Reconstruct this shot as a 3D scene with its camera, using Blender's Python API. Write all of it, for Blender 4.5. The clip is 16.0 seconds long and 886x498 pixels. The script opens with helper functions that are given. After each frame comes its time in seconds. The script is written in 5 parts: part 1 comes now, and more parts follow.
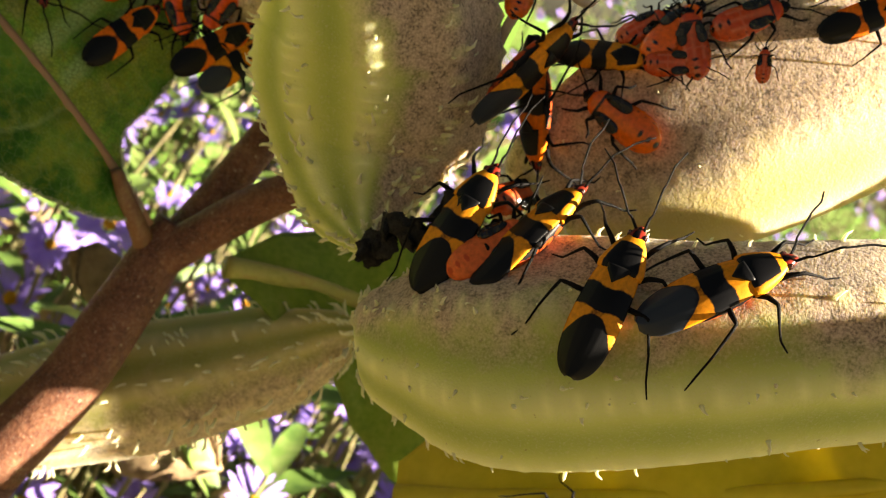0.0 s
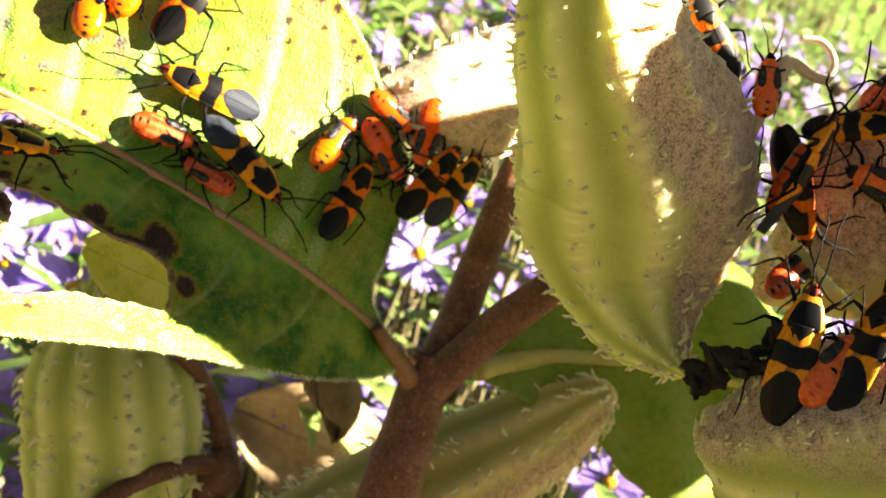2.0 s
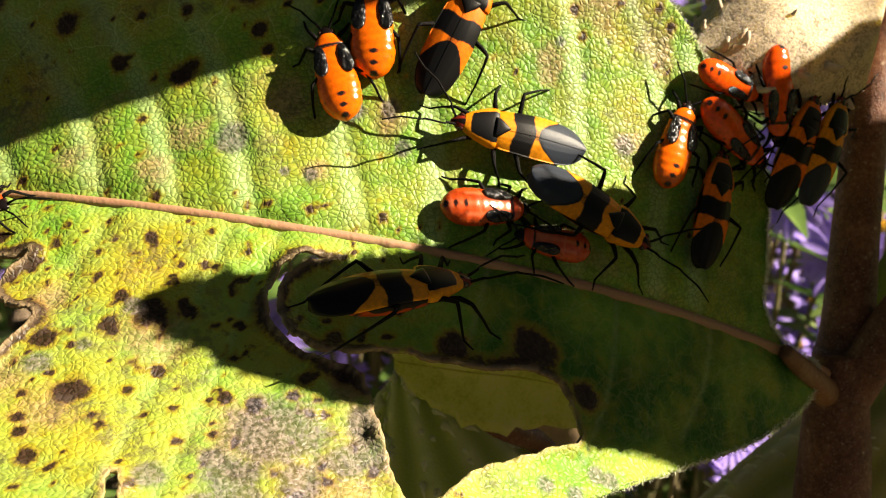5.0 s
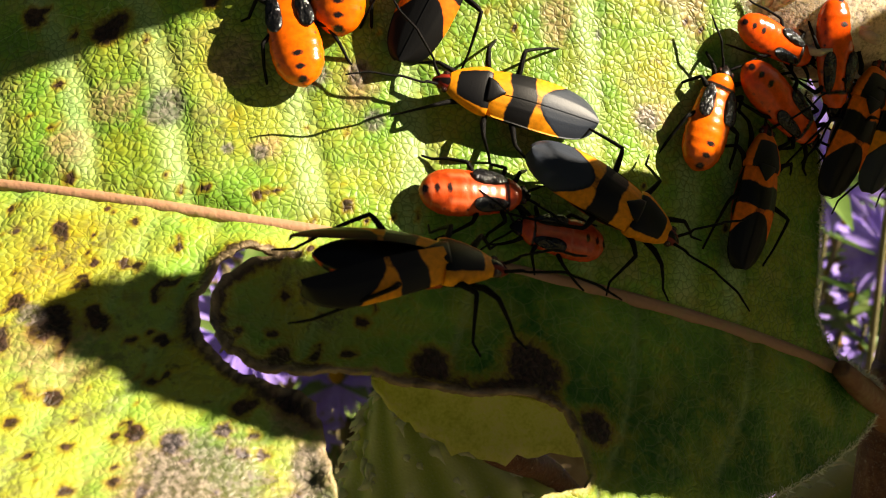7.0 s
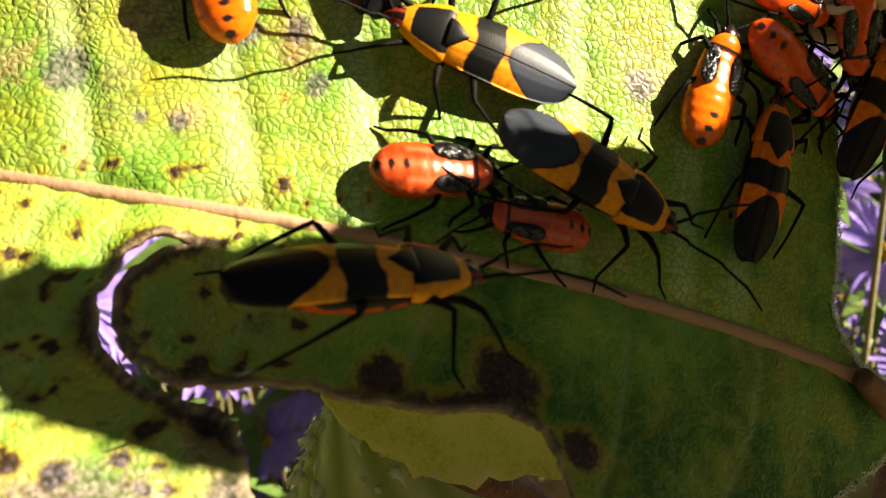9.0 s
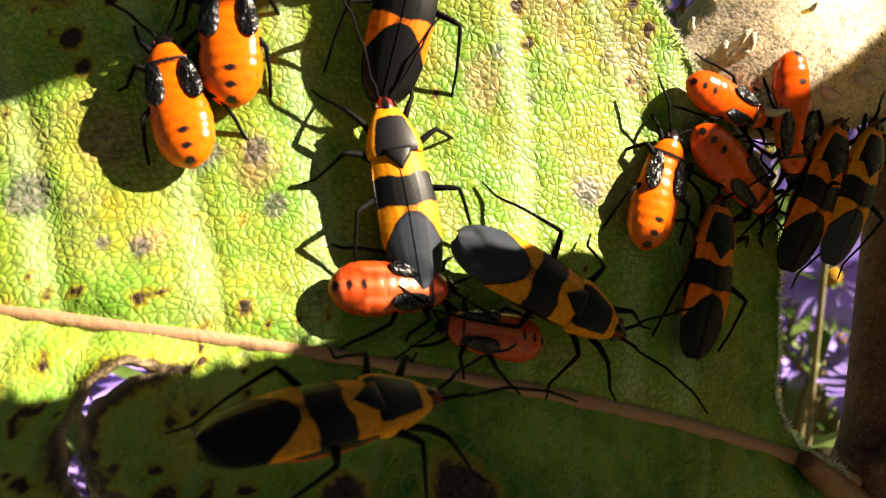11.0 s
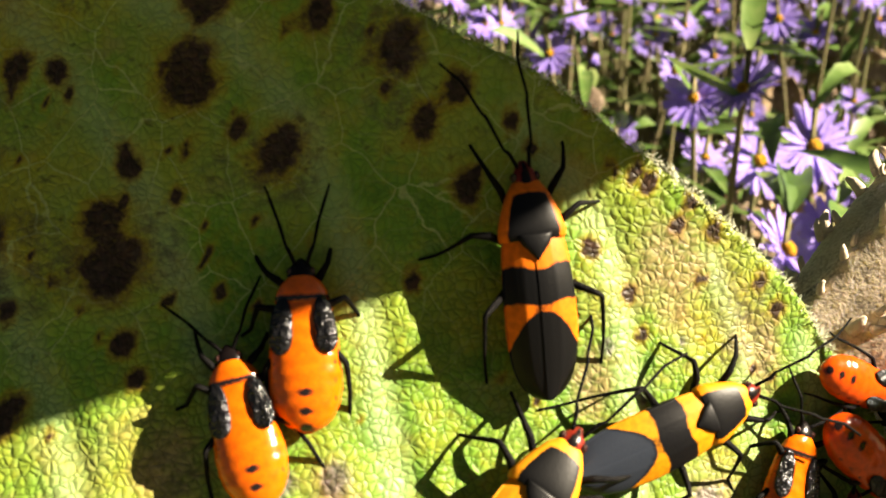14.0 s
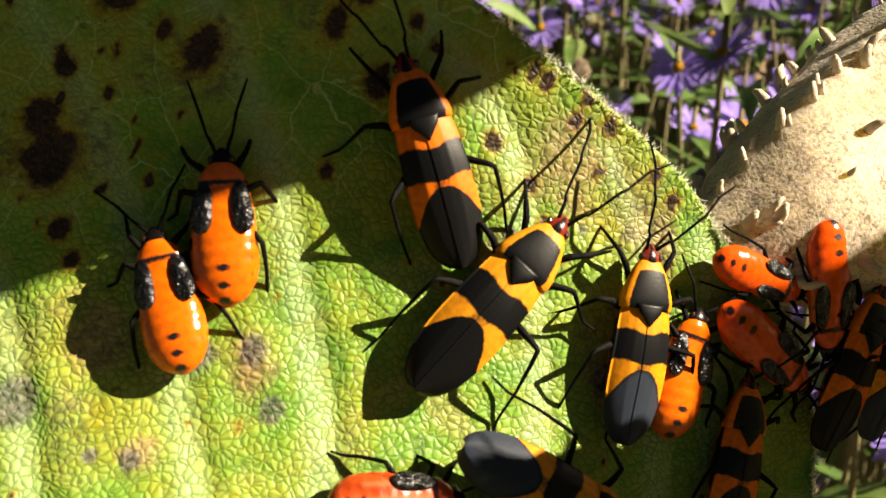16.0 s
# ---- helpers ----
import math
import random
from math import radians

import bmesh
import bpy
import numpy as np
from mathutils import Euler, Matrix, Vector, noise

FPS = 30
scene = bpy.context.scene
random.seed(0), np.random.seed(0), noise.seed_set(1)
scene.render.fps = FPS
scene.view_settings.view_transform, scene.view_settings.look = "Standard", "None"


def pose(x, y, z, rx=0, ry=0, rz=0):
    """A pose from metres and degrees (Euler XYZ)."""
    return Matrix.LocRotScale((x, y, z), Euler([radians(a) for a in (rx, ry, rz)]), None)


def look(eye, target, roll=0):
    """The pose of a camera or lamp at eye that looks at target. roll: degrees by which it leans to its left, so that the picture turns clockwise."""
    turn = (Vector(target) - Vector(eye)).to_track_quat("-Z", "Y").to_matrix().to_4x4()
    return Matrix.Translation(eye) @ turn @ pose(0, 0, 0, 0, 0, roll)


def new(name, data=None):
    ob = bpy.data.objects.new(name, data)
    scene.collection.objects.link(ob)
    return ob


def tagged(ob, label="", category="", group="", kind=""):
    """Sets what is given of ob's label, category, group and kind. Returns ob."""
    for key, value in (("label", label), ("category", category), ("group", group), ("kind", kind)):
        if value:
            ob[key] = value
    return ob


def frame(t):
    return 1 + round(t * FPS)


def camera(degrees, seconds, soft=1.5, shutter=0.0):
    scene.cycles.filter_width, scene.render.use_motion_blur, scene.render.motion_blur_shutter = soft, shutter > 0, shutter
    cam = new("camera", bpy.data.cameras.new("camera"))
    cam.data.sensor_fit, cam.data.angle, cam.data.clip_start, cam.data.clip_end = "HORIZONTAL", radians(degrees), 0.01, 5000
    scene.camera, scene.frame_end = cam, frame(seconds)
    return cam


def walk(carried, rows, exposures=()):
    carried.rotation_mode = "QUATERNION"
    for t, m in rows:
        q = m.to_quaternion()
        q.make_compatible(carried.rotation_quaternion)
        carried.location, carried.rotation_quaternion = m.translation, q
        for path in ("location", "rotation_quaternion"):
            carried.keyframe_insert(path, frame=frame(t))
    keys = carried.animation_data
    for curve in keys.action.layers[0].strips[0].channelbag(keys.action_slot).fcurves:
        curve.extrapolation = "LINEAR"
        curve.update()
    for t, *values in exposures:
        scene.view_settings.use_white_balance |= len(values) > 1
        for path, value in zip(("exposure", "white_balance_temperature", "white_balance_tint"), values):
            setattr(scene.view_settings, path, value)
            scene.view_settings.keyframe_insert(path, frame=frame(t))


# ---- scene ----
# camera
cam = camera(42.02, 16.0, soft=1.0)
PATH = [
    (0, (0.00158, 0.00398, 0.74581), (0.01369, 0.19893, 0.70280), 31.52),
    (0.5, (-0.00734, 0.00303, 0.74538), (0.00770, 0.19634, 0.69634), 26.35),
    (1, (-0.01672, 0.00337, 0.74866), (0.00095, 0.19505, 0.69439), 23.38),
    (1.5, (-0.02821, 0.00421, 0.75516), (-0.00553, 0.19364, 0.69515), 20.06),
    (2, (-0.03907, 0.00869, 0.75976), (-0.01205, 0.19596, 0.69497), 17.61),
    (2.5, (-0.04715, 0.01248, 0.76066), (-0.01859, 0.19843, 0.69277), 13.31),
    (3, (-0.05520, 0.01617, 0.75899), (-0.02761, 0.20066, 0.68686), 8.09),
    (3.5, (-0.06277, 0.02069, 0.75955), (-0.03629, 0.20389, 0.68381), 4.54),
    (4, (-0.06462, 0.02824, 0.75688), (-0.04161, 0.21061, 0.67806), 0.45),
    (4.5, (-0.06793, 0.03665, 0.75995), (-0.04501, 0.21633, 0.67516), -0.28),
    (7, (-0.06244, 0.05904, 0.75295), (-0.04529, 0.23788, 0.66508), -0.79),
    (7.5, (-0.06121, 0.06066, 0.74874), (-0.04284, 0.23889, 0.65988), -0.64),
    (8, (-0.05932, 0.06574, 0.74797), (-0.03971, 0.24358, 0.65861), -0.42),
    (10.5, (-0.06171, 0.07024, 0.74540), (-0.03651, 0.24995, 0.66133), -0.50),
    (11, (-0.06008, 0.07020, 0.75375), (-0.03165, 0.24764, 0.66596), -0.32),
    (11.5, (-0.05572, 0.07205, 0.76207), (-0.03265, 0.24876, 0.67129), -1.36),
    (12, (-0.05484, 0.07740, 0.76873), (-0.03171, 0.25391, 0.67757), -1.43),
    (12.5, (-0.05578, 0.08303, 0.77057), (-0.03211, 0.25953, 0.67955), -1.49),
    (13, (-0.05648, 0.08737, 0.76634), (-0.03217, 0.26432, 0.67634), -1.28),
    (13.5, (-0.05980, 0.08812, 0.76705), (-0.03528, 0.26478, 0.67655), -0.87),
    (14, (-0.06141, 0.08635, 0.76600), (-0.03774, 0.26323, 0.67569), -0.75),
    (14.5, (-0.06356, 0.08532, 0.76480), (-0.04014, 0.26214, 0.67433), -0.37),
    (15, (-0.06108, 0.08210, 0.76458), (-0.03933, 0.25906, 0.67397), -0.74),
    (15.5, (-0.05794, 0.07998, 0.76391), (-0.03733, 0.25706, 0.67325), -1.53),
    (16, (-0.05655, 0.07880, 0.76295), (-0.03610, 0.25572, 0.67195), -1.36),
]
EXPOSURES = [(0.0, 2.85, 8200, 10), (0.5, 3.12, 8200, 10), (1.0, 3.37, 8200, 10), (1.5, 3.5, 8200, 10), (2.0, 3.15, 8200, 10), (2.5, 2.64, 8200, 10), (3.0, 2.18, 8200, 10), (3.5, 1.74, 8200, 10), (4.0, 1.58, 8200, 10), (4.5, 1.52, 8200, 10), (7.0, 1.62, 8200, 10), (7.5, 1.84, 8200, 10), (8.0, 2.08, 8200, 10), (10.5, 1.98, 8200, 10), (11.0, 1.92, 8200, 10), (11.5, 1.42, 8200, 10), (12.0, 1.36, 8200, 10), (12.5, 1.72, 8200, 10), (13.0, 1.88, 8200, 10), (14.0, 2.0, 8200, 10), (15.0, 1.95, 8200, 10), (15.5, 1.7, 8200, 10), (16.0, 1.52, 8200, 10)]
walk(cam, [(t, look(eye, target, roll)) for t, eye, target, roll in PATH], EXPOSURES)
cam.data.dof.use_dof = True
cam.data.dof.focus_distance = 0.081
cam.data.dof.aperture_fstop = 95.0

# world and sun
SUN = Vector((1.9, -0.3, 1.28)).normalized()
world = bpy.data.worlds.new("sky")
scene.world = world
world.use_nodes = True
wn = world.node_tree.nodes
sky = wn.new("ShaderNodeTexSky")
sky.sky_type = "NISHITA"
sky.sun_disc = False
sky.sun_elevation = math.asin(SUN.z)
sky.sun_rotation = math.atan2(SUN.x, SUN.y)
world.node_tree.links.new(sky.outputs[0], wn["Background"].inputs[0])
wn["Background"].inputs[1].default_value = 0.0078
sun_lamp = bpy.data.lights.new("sun", "SUN")
sun_lamp.energy = 5.0
sun_lamp.angle = radians(0.55)
sun_lamp.color = (1.0, 0.95, 0.86)
new("sun", sun_lamp).matrix_world = look(SUN * 3, (0, 0, 0))


# ---- material helpers ----
def material(name, rough=0.6, spec=0.4):
    m = bpy.data.materials.new(name)
    m.use_nodes = True
    b = m.node_tree.nodes["Principled BSDF"]
    b.inputs["Roughness"].default_value = rough
    b.inputs["Specular IOR Level"].default_value = spec
    return m, m.node_tree, b


def node(tree, kind, **values):
    n = tree.nodes.new(kind)
    for k, v in values.items():
        if k in ("operation", "blend_type", "data_type", "feature", "attribute_name"):
            if k == "operation":
                n.operation = v
            elif k == "blend_type":
                n.blend_type = v
            elif k == "data_type":
                n.data_type = v
            elif k == "feature":
                n.feature = v
            elif k == "attribute_name":
                n.attribute_name = v
        else:
            n.inputs[k].default_value = v
    return n


def noise_tex(tree, scale, detail=3.0, rough=0.55, vector=None):
    n = node(tree, "ShaderNodeTexNoise", Scale=scale, Detail=detail, Roughness=rough)
    if vector is None:
        vector = tree.nodes.new("ShaderNodeTexCoord").outputs["Object"]
    tree.links.new(vector, n.inputs["Vector"])
    return n.outputs["Fac"]


def ramp(tree, fac, stops):
    n = tree.nodes.new("ShaderNodeValToRGB")
    while len(n.color_ramp.elements) < len(stops):
        n.color_ramp.elements.new(0.5)
    for e, (pos, col) in zip(n.color_ramp.elements, stops):
        e.position, e.color = pos, (*col, 1)
    tree.links.new(fac, n.inputs[0])
    return n.outputs[0]


def mix(tree, fac, a, b, how="MIX"):
    n = tree.nodes.new("ShaderNodeMix")
    n.data_type, n.blend_type = "RGBA", how
    for sock, v in ((n.inputs[0], fac), (n.inputs[6], a), (n.inputs[7], b)):
        if isinstance(v, (int, float)):
            sock.default_value = v
        elif isinstance(v, tuple):
            sock.default_value = (*v, 1)
        else:
            tree.links.new(v, sock)
    return n.outputs[2]


def calc(tree, how, a, b=0.0, c=None):
    n = tree.nodes.new("ShaderNodeMath")
    n.operation = how
    for i, v in enumerate((a, b) if c is None else (a, b, c)):
        if isinstance(v, (int, float)):
            n.inputs[i].default_value = v
        else:
            tree.links.new(v, n.inputs[i])
    return n.outputs[0]


def attribute(tree, name):
    return node(tree, "ShaderNodeAttribute", attribute_name=name).outputs["Fac"]


def bump(tree, bsdf, height, strength, distance):
    n = node(tree, "ShaderNodeBump", Strength=strength, Distance=distance)
    tree.links.new(height, n.inputs["Height"])
    tree.links.new(n.outputs[0], bsdf.inputs["Normal"])


def mottled(name, colours, scale, rough=0.6, spec=0.3, fine=None, strength=0.4, distance=0.0002, vary=0.0):
    """Colour by two scales of noise, with a fine bump."""
    m, tree, b = material(name, rough, spec)
    big = noise_tex(tree, scale, 4)
    small = noise_tex(tree, fine or scale * 8, 3)
    f = calc(tree, "ADD", calc(tree, "MULTIPLY", big, 0.65), calc(tree, "MULTIPLY", small, 0.35))
    col = ramp(tree, f, [(0.3 + 0.4 * i / max(1, len(colours) - 1), c) for i, c in enumerate(colours)])
    if vary:
        info = tree.nodes.new("ShaderNodeObjectInfo")
        hsv = tree.nodes.new("ShaderNodeHueSaturation")
        tree.links.new(calc(tree, "ADD", calc(tree, "MULTIPLY", info.outputs["Random"], 2 * vary), 1 - vary), hsv.inputs["Value"])
        tree.links.new(col, hsv.inputs["Color"])
        col = hsv.outputs[0]
    tree.links.new(col, b.inputs["Base Color"])
    bump(tree, b, small, strength, distance)
    return m


def leafy(name, colours, scale, through_light=0.25, rough=0.5, vary=0.0, vein=0.0):
    """A thin leaf or petal: mottled colour, some light passing through."""
    m = mottled(name, colours, scale, rough, 0.35, vary=vary)
    tree = m.node_tree
    b, out = tree.nodes["Principled BSDF"], tree.nodes["Material Output"]
    tr = tree.nodes.new("ShaderNodeBsdfTranslucent")
    src = b.inputs["Base Color"].links[0].from_socket
    tree.links.new(src, tr.inputs[0])
    mx = node(tree, "ShaderNodeMixShader")
    mx.inputs[0].default_value = through_light
    tree.links.new(b.outputs[0], mx.inputs[1])
    tree.links.new(tr.outputs[0], mx.inputs[2])
    tree.links.new(mx.outputs[0], out.inputs[0])
    return m


# ---- mesh helpers ----
def mesh_of(name, verts, faces, mat, smooth=True, **attrs):
    me = bpy.data.meshes.new(name)
    me.from_pydata([tuple(v) for v in verts], [], [tuple(f) for f in faces])
    for key, values in attrs.items():
        a = me.attributes.new(key, "FLOAT", "POINT")
        a.data.foreach_set("value", np.asarray(values, dtype=np.float32))
    if mat is not None:
        me.materials.append(mat)
    if smooth:
        me.polygons.foreach_set("use_smooth", [True] * len(me.polygons))
    me.update()
    return me


def put(name, me, parent=None, label=""):
    ob = new(name, me)
    if parent is not None:
        ob.parent = parent
    return tagged(ob, label)


def spline(points, count):
    """Catmull-Rom through rows of numbers."""
    p = np.array(points, float)
    p = np.vstack([2 * p[0] - p[1], p, 2 * p[-1] - p[-2]])
    out = []
    for s in np.linspace(0, len(points) - 1, count):
        i = min(int(s), len(points) - 2)
        w = s - i
        a, b, c, d = p[i:i + 4]
        out.append(0.5 * (2 * b + (c - a) * w + (2 * a - 5 * b + 4 * c - d) * w * w + (3 * b - a - 3 * c + d) * w ** 3))
    return np.array(out)


def rings(line, sides, radius=None, cap=True):
    """A tube along rows of x, y, z, r; radius(i, angle, r) may reshape it."""
    line = np.asarray(line, float)
    pts, rad = line[:, :3], line[:, 3]
    tang = np.gradient(pts, axis=0)
    tang /= np.linalg.norm(tang, axis=1)[:, None] + 1e-12
    side = np.cross(tang[0], (0.13, 0.2, 0.97))
    verts, frames = [], []
    for i, (p, t) in enumerate(zip(pts, tang)):
        side = side - t * (side @ t)
        side /= np.linalg.norm(side)
        up = np.cross(t, side)
        frames.append((side.copy(), up))
        for k in range(sides):
            a = 2 * math.pi * k / sides
            r = rad[i] if radius is None else radius(i, a, rad[i])
            verts.append(p + r * (math.cos(a) * side + math.sin(a) * up))
    faces = []
    n = len(pts)
    for i in range(n - 1):
        for k in range(sides):
            k2 = (k + 1) % sides
            faces.append((i * sides + k, i * sides + k2, (i + 1) * sides + k2, (i + 1) * sides + k))
    if cap:
        faces.append(tuple(range(sides))[::-1])
        faces.append(tuple((n - 1) * sides + k for k in range(sides)))
    return verts, faces, frames


def blob(cx, cy, cz, rx, ry, rz, nu=14, nv=10):
    """An ellipsoid as vertices and faces."""
    verts = [(cx, cy - ry, cz)]
    for i in range(1, nv):
        a = math.pi * i / nv
        for k in range(nu):
            b = 2 * math.pi * k / nu
            verts.append((cx + rx * math.sin(a) * math.cos(b), cy - ry * math.cos(a), cz + rz * math.sin(a) * math.sin(b)))
    verts.append((cx, cy + ry, cz))
    faces = [(0, 1 + (k + 1) % nu, 1 + k) for k in range(nu)]
    for i in range(nv - 2):
        for k in range(nu):
            k2 = (k + 1) % nu
            faces.append((1 + i * nu + k, 1 + i * nu + k2, 1 + (i + 1) * nu + k2, 1 + (i + 1) * nu + k))
    last = len(verts) - 1
    faces += [(last, last - nu + k, last - nu + (k + 1) % nu) for k in range(nu)]
    return verts, faces


def join(*sets):
    verts, faces = [], []
    for v, f in sets:
        o = len(verts)
        verts += list(v)
        faces += [tuple(i + o for i in q) for q in f]
    return verts, faces


# ---- materials ----
def leaf_material():
    m, tree, b = material("milkweed_leaf", 0.45, 0.28)
    obj = tree.nodes.new("ShaderNodeTexCoord").outputs["Object"]
    net = node(tree, "ShaderNodeTexVoronoi", feature="DISTANCE_TO_EDGE", Scale=2050.0, Randomness=0.9)
    warp = node(tree, "ShaderNodeTexNoise", Scale=650.0, Detail=2.0)
    tree.links.new(obj, warp.inputs["Vector"])
    shift = node(tree, "ShaderNodeVectorMath", operation="MULTIPLY_ADD")
    tree.links.new(warp.outputs["Color"], shift.inputs[0])
    shift.inputs[1].default_value = (0.0007, 0.0007, 0.0007)
    tree.links.new(obj, shift.inputs[2])
    wavy = shift.outputs[0]
    tree.links.new(wavy, net.inputs["Vector"])
    big = node(tree, "ShaderNodeTexVoronoi", feature="DISTANCE_TO_EDGE", Scale=700.0, Randomness=0.9)
    tree.links.new(wavy, big.inputs["Vector"])
    n1, n2, n3 = noise_tex(tree, 120, 4), noise_tex(tree, 600, 3), noise_tex(tree, 2600, 2)
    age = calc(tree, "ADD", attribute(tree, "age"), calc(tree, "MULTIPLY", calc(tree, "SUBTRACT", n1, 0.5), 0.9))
    age = calc(tree, "ADD", age, calc(tree, "MULTIPLY", calc(tree, "SUBTRACT", n2, 0.5), 0.35))
    # the dark green end also serves as shade painted on the lower right
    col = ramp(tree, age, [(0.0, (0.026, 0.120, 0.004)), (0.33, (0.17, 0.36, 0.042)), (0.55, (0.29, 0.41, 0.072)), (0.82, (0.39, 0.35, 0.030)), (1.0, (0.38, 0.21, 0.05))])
    # nets of small veins: the fine one dark, the coarser ones pale
    cell = ramp(tree, net.outputs["Distance"], [(0.0, (1, 1, 1)), (0.13, (0, 0, 0))])
    cell2 = ramp(tree, big.outputs["Distance"], [(0.0, (1, 1, 1)), (0.045, (0, 0, 0))])
    upper, half = attribute(tree, "net"), attribute(tree, "half")
    # yellow and pinkish ageing between the veins
    col = mix(tree, calc(tree, "MULTIPLY", ramp(tree, noise_tex(tree, 170, 3), [(0.48, (0, 0, 0)), (0.62, (1, 1, 1))]), 0.42), col, (0.40, 0.40, 0.05))
    col = mix(tree, calc(tree, "MULTIPLY", ramp(tree, noise_tex(tree, 240, 3), [(0.57, (0, 0, 0)), (0.68, (1, 1, 1))]), calc(tree, "MULTIPLY", half, 0.36)), col, (0.46, 0.29, 0.14))
    # highlight painted in: pale mint band along one side of each side vein
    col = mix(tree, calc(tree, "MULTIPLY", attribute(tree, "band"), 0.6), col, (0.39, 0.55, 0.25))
    # groove shade painted into the fine net, strongest on the sunlit upper half
    col = mix(tree, calc(tree, "MULTIPLY", cell, calc(tree, "ADD", 0.06, calc(tree, "MULTIPLY", half, calc(tree, "SUBTRACT", 0.55, calc(tree, "MULTIPLY", upper, 0.35))))), col, (0.06, 0.13, 0.015))
    wide = node(tree, "ShaderNodeTexVoronoi", feature="DISTANCE_TO_EDGE", Scale=270.0, Randomness=1.0)
    tree.links.new(wavy, wide.inputs["Vector"])
    cell3 = ramp(tree, wide.outputs["Distance"], [(0.0, (1, 1, 1)), (0.006, (0.8, 0.8, 0.8)), (0.012, (0, 0, 0))])
    col = mix(tree, calc(tree, "MULTIPLY", cell2, 0.18), col, (0.40, 0.48, 0.20))
    # widest net painted paler in the upper zone, which lies in shadow
    col = mix(tree, calc(tree, "MULTIPLY", cell3, calc(tree, "ADD", 0.12, calc(tree, "MULTIPLY", upper, 0.62))), col, (0.50, 0.60, 0.26))
    vein = attribute(tree, "vein")
    col = mix(tree, calc(tree, "MULTIPLY", vein, 0.45), col, (0.40, 0.52, 0.18))
    # brown halo, dark spot, grey mould
    spot = calc(tree, "ADD", attribute(tree, "spot"), calc(tree, "MULTIPLY", calc(tree, "SUBTRACT", n2, 0.5), 1.0))
    spot = calc(tree, "ADD", spot, calc(tree, "MULTIPLY", calc(tree, "SUBTRACT", n3, 0.5), 0.5))
    glow = ramp(tree, spot, [(0.0, (0, 0, 0)), (0.34, (1, 1, 1))])
    col = mix(tree, calc(tree, "MULTIPLY", glow, 0.5), col, (0.36, 0.31, 0.015))
    halo = ramp(tree, spot, [(0.22, (0, 0, 0)), (0.52, (1, 1, 1))])
    core = ramp(tree, spot, [(0.46, (0, 0, 0)), (0.66, (1, 1, 1))])
    blot = calc(tree, "ADD", attribute(tree, "blotch"), calc(tree, "MULTIPLY", calc(tree, "SUBTRACT", n2, 0.5), 1.2))
    blot = ramp(tree, blot, [(0.25, (0, 0, 0)), (0.8, (1, 1, 1))])
    col = mix(tree, calc(tree, "MULTIPLY", blot, 0.6), col, ramp(tree, n3, [(0.4, (0.20, 0.12, 0.07)), (0.62, (0.52, 0.33, 0.20))]))
    col = mix(tree, calc(tree, "MULTIPLY", halo, 0.55), col, (0.20, 0.075, 0.015))
    col = mix(tree, calc(tree, "MULTIPLY", core, 0.94), col, ramp(tree, n3, [(0.40, (0.012, 0.006, 0.006)), (0.66, (0.050, 0.022, 0.020))]))
    fleck = ramp(tree, noise_tex(tree, 1300, 3), [(0.62, (0, 0, 0)), (0.70, (1, 1, 1))])
    col = mix(tree, calc(tree, "MULTIPLY", fleck, calc(tree, "MULTIPLY", attribute(tree, "age"), 0.85)), col, (0.05, 0.035, 0.02))
    soot = calc(tree, "MULTIPLY", ramp(tree, noise_tex(tree, 1000, 6, 0.75), [(0.46, (0, 0, 0)), (0.58, (1, 1, 1))]), ramp(tree, noise_tex(tree, 210, 3), [(0.46, (0, 0, 0)), (0.58, (1, 1, 1))]))
    soot = calc(tree, "MULTIPLY", soot, ramp(tree, attribute(tree, "age"), [(0.42, (0, 0, 0)), (0.60, (1, 1, 1))]))
    col = mix(tree, calc(tree, "MULTIPLY", soot, 0.62), col, (0.085, 0.060, 0.050))
    mould = calc(tree, "ADD", attribute(tree, "mould"), calc(tree, "MULTIPLY", calc(tree, "SUBTRACT", n2, 0.5), 0.8))
    mould = ramp(tree, mould, [(0.4, (0, 0, 0)), (0.75, (1, 1, 1))])
    col = mix(tree, calc(tree, "MULTIPLY", mould, 0.75), col, ramp(tree, n3, [(0.40, (0.035, 0.033, 0.038)), (0.62, (0.22, 0.19, 0.20))]))
    rim = attribute(tree, "rim")
    col = mix(tree, calc(tree, "MULTIPLY", rim, 0.8), col, (0.42, 0.31, 0.18))
    tree.links.new(col, b.inputs["Base Color"])
    # puffed cells between sunken veins
    h = calc(tree, "POWER", calc(tree, "MINIMUM", calc(tree, "MULTIPLY", net.outputs["Distance"], 2.6), 1.0), 0.6)
    h2 = calc(tree, "POWER", calc(tree, "MINIMUM", calc(tree, "MULTIPLY", big.outputs["Distance"], 2.6), 1.0), 0.6)
    h = calc(tree, "ADD", calc(tree, "ADD", h, calc(tree, "MULTIPLY", h2, 0.8)), calc(tree, "MULTIPLY", n3, 0.3))
    bump(tree, b, h, 0.36, 0.00023)
    tr = tree.nodes.new("ShaderNodeBsdfTranslucent")
    tree.links.new(col, tr.inputs[0])
    mx = node(tree, "ShaderNodeMixShader")
    mx.inputs[0].default_value = 0.12
    tree.links.new(b.outputs[0], mx.inputs[1])
    tree.links.new(tr.outputs[0], mx.inputs[2])
    tree.links.new(mx.outputs[0], tree.nodes["Material Output"].inputs[0])
    return m


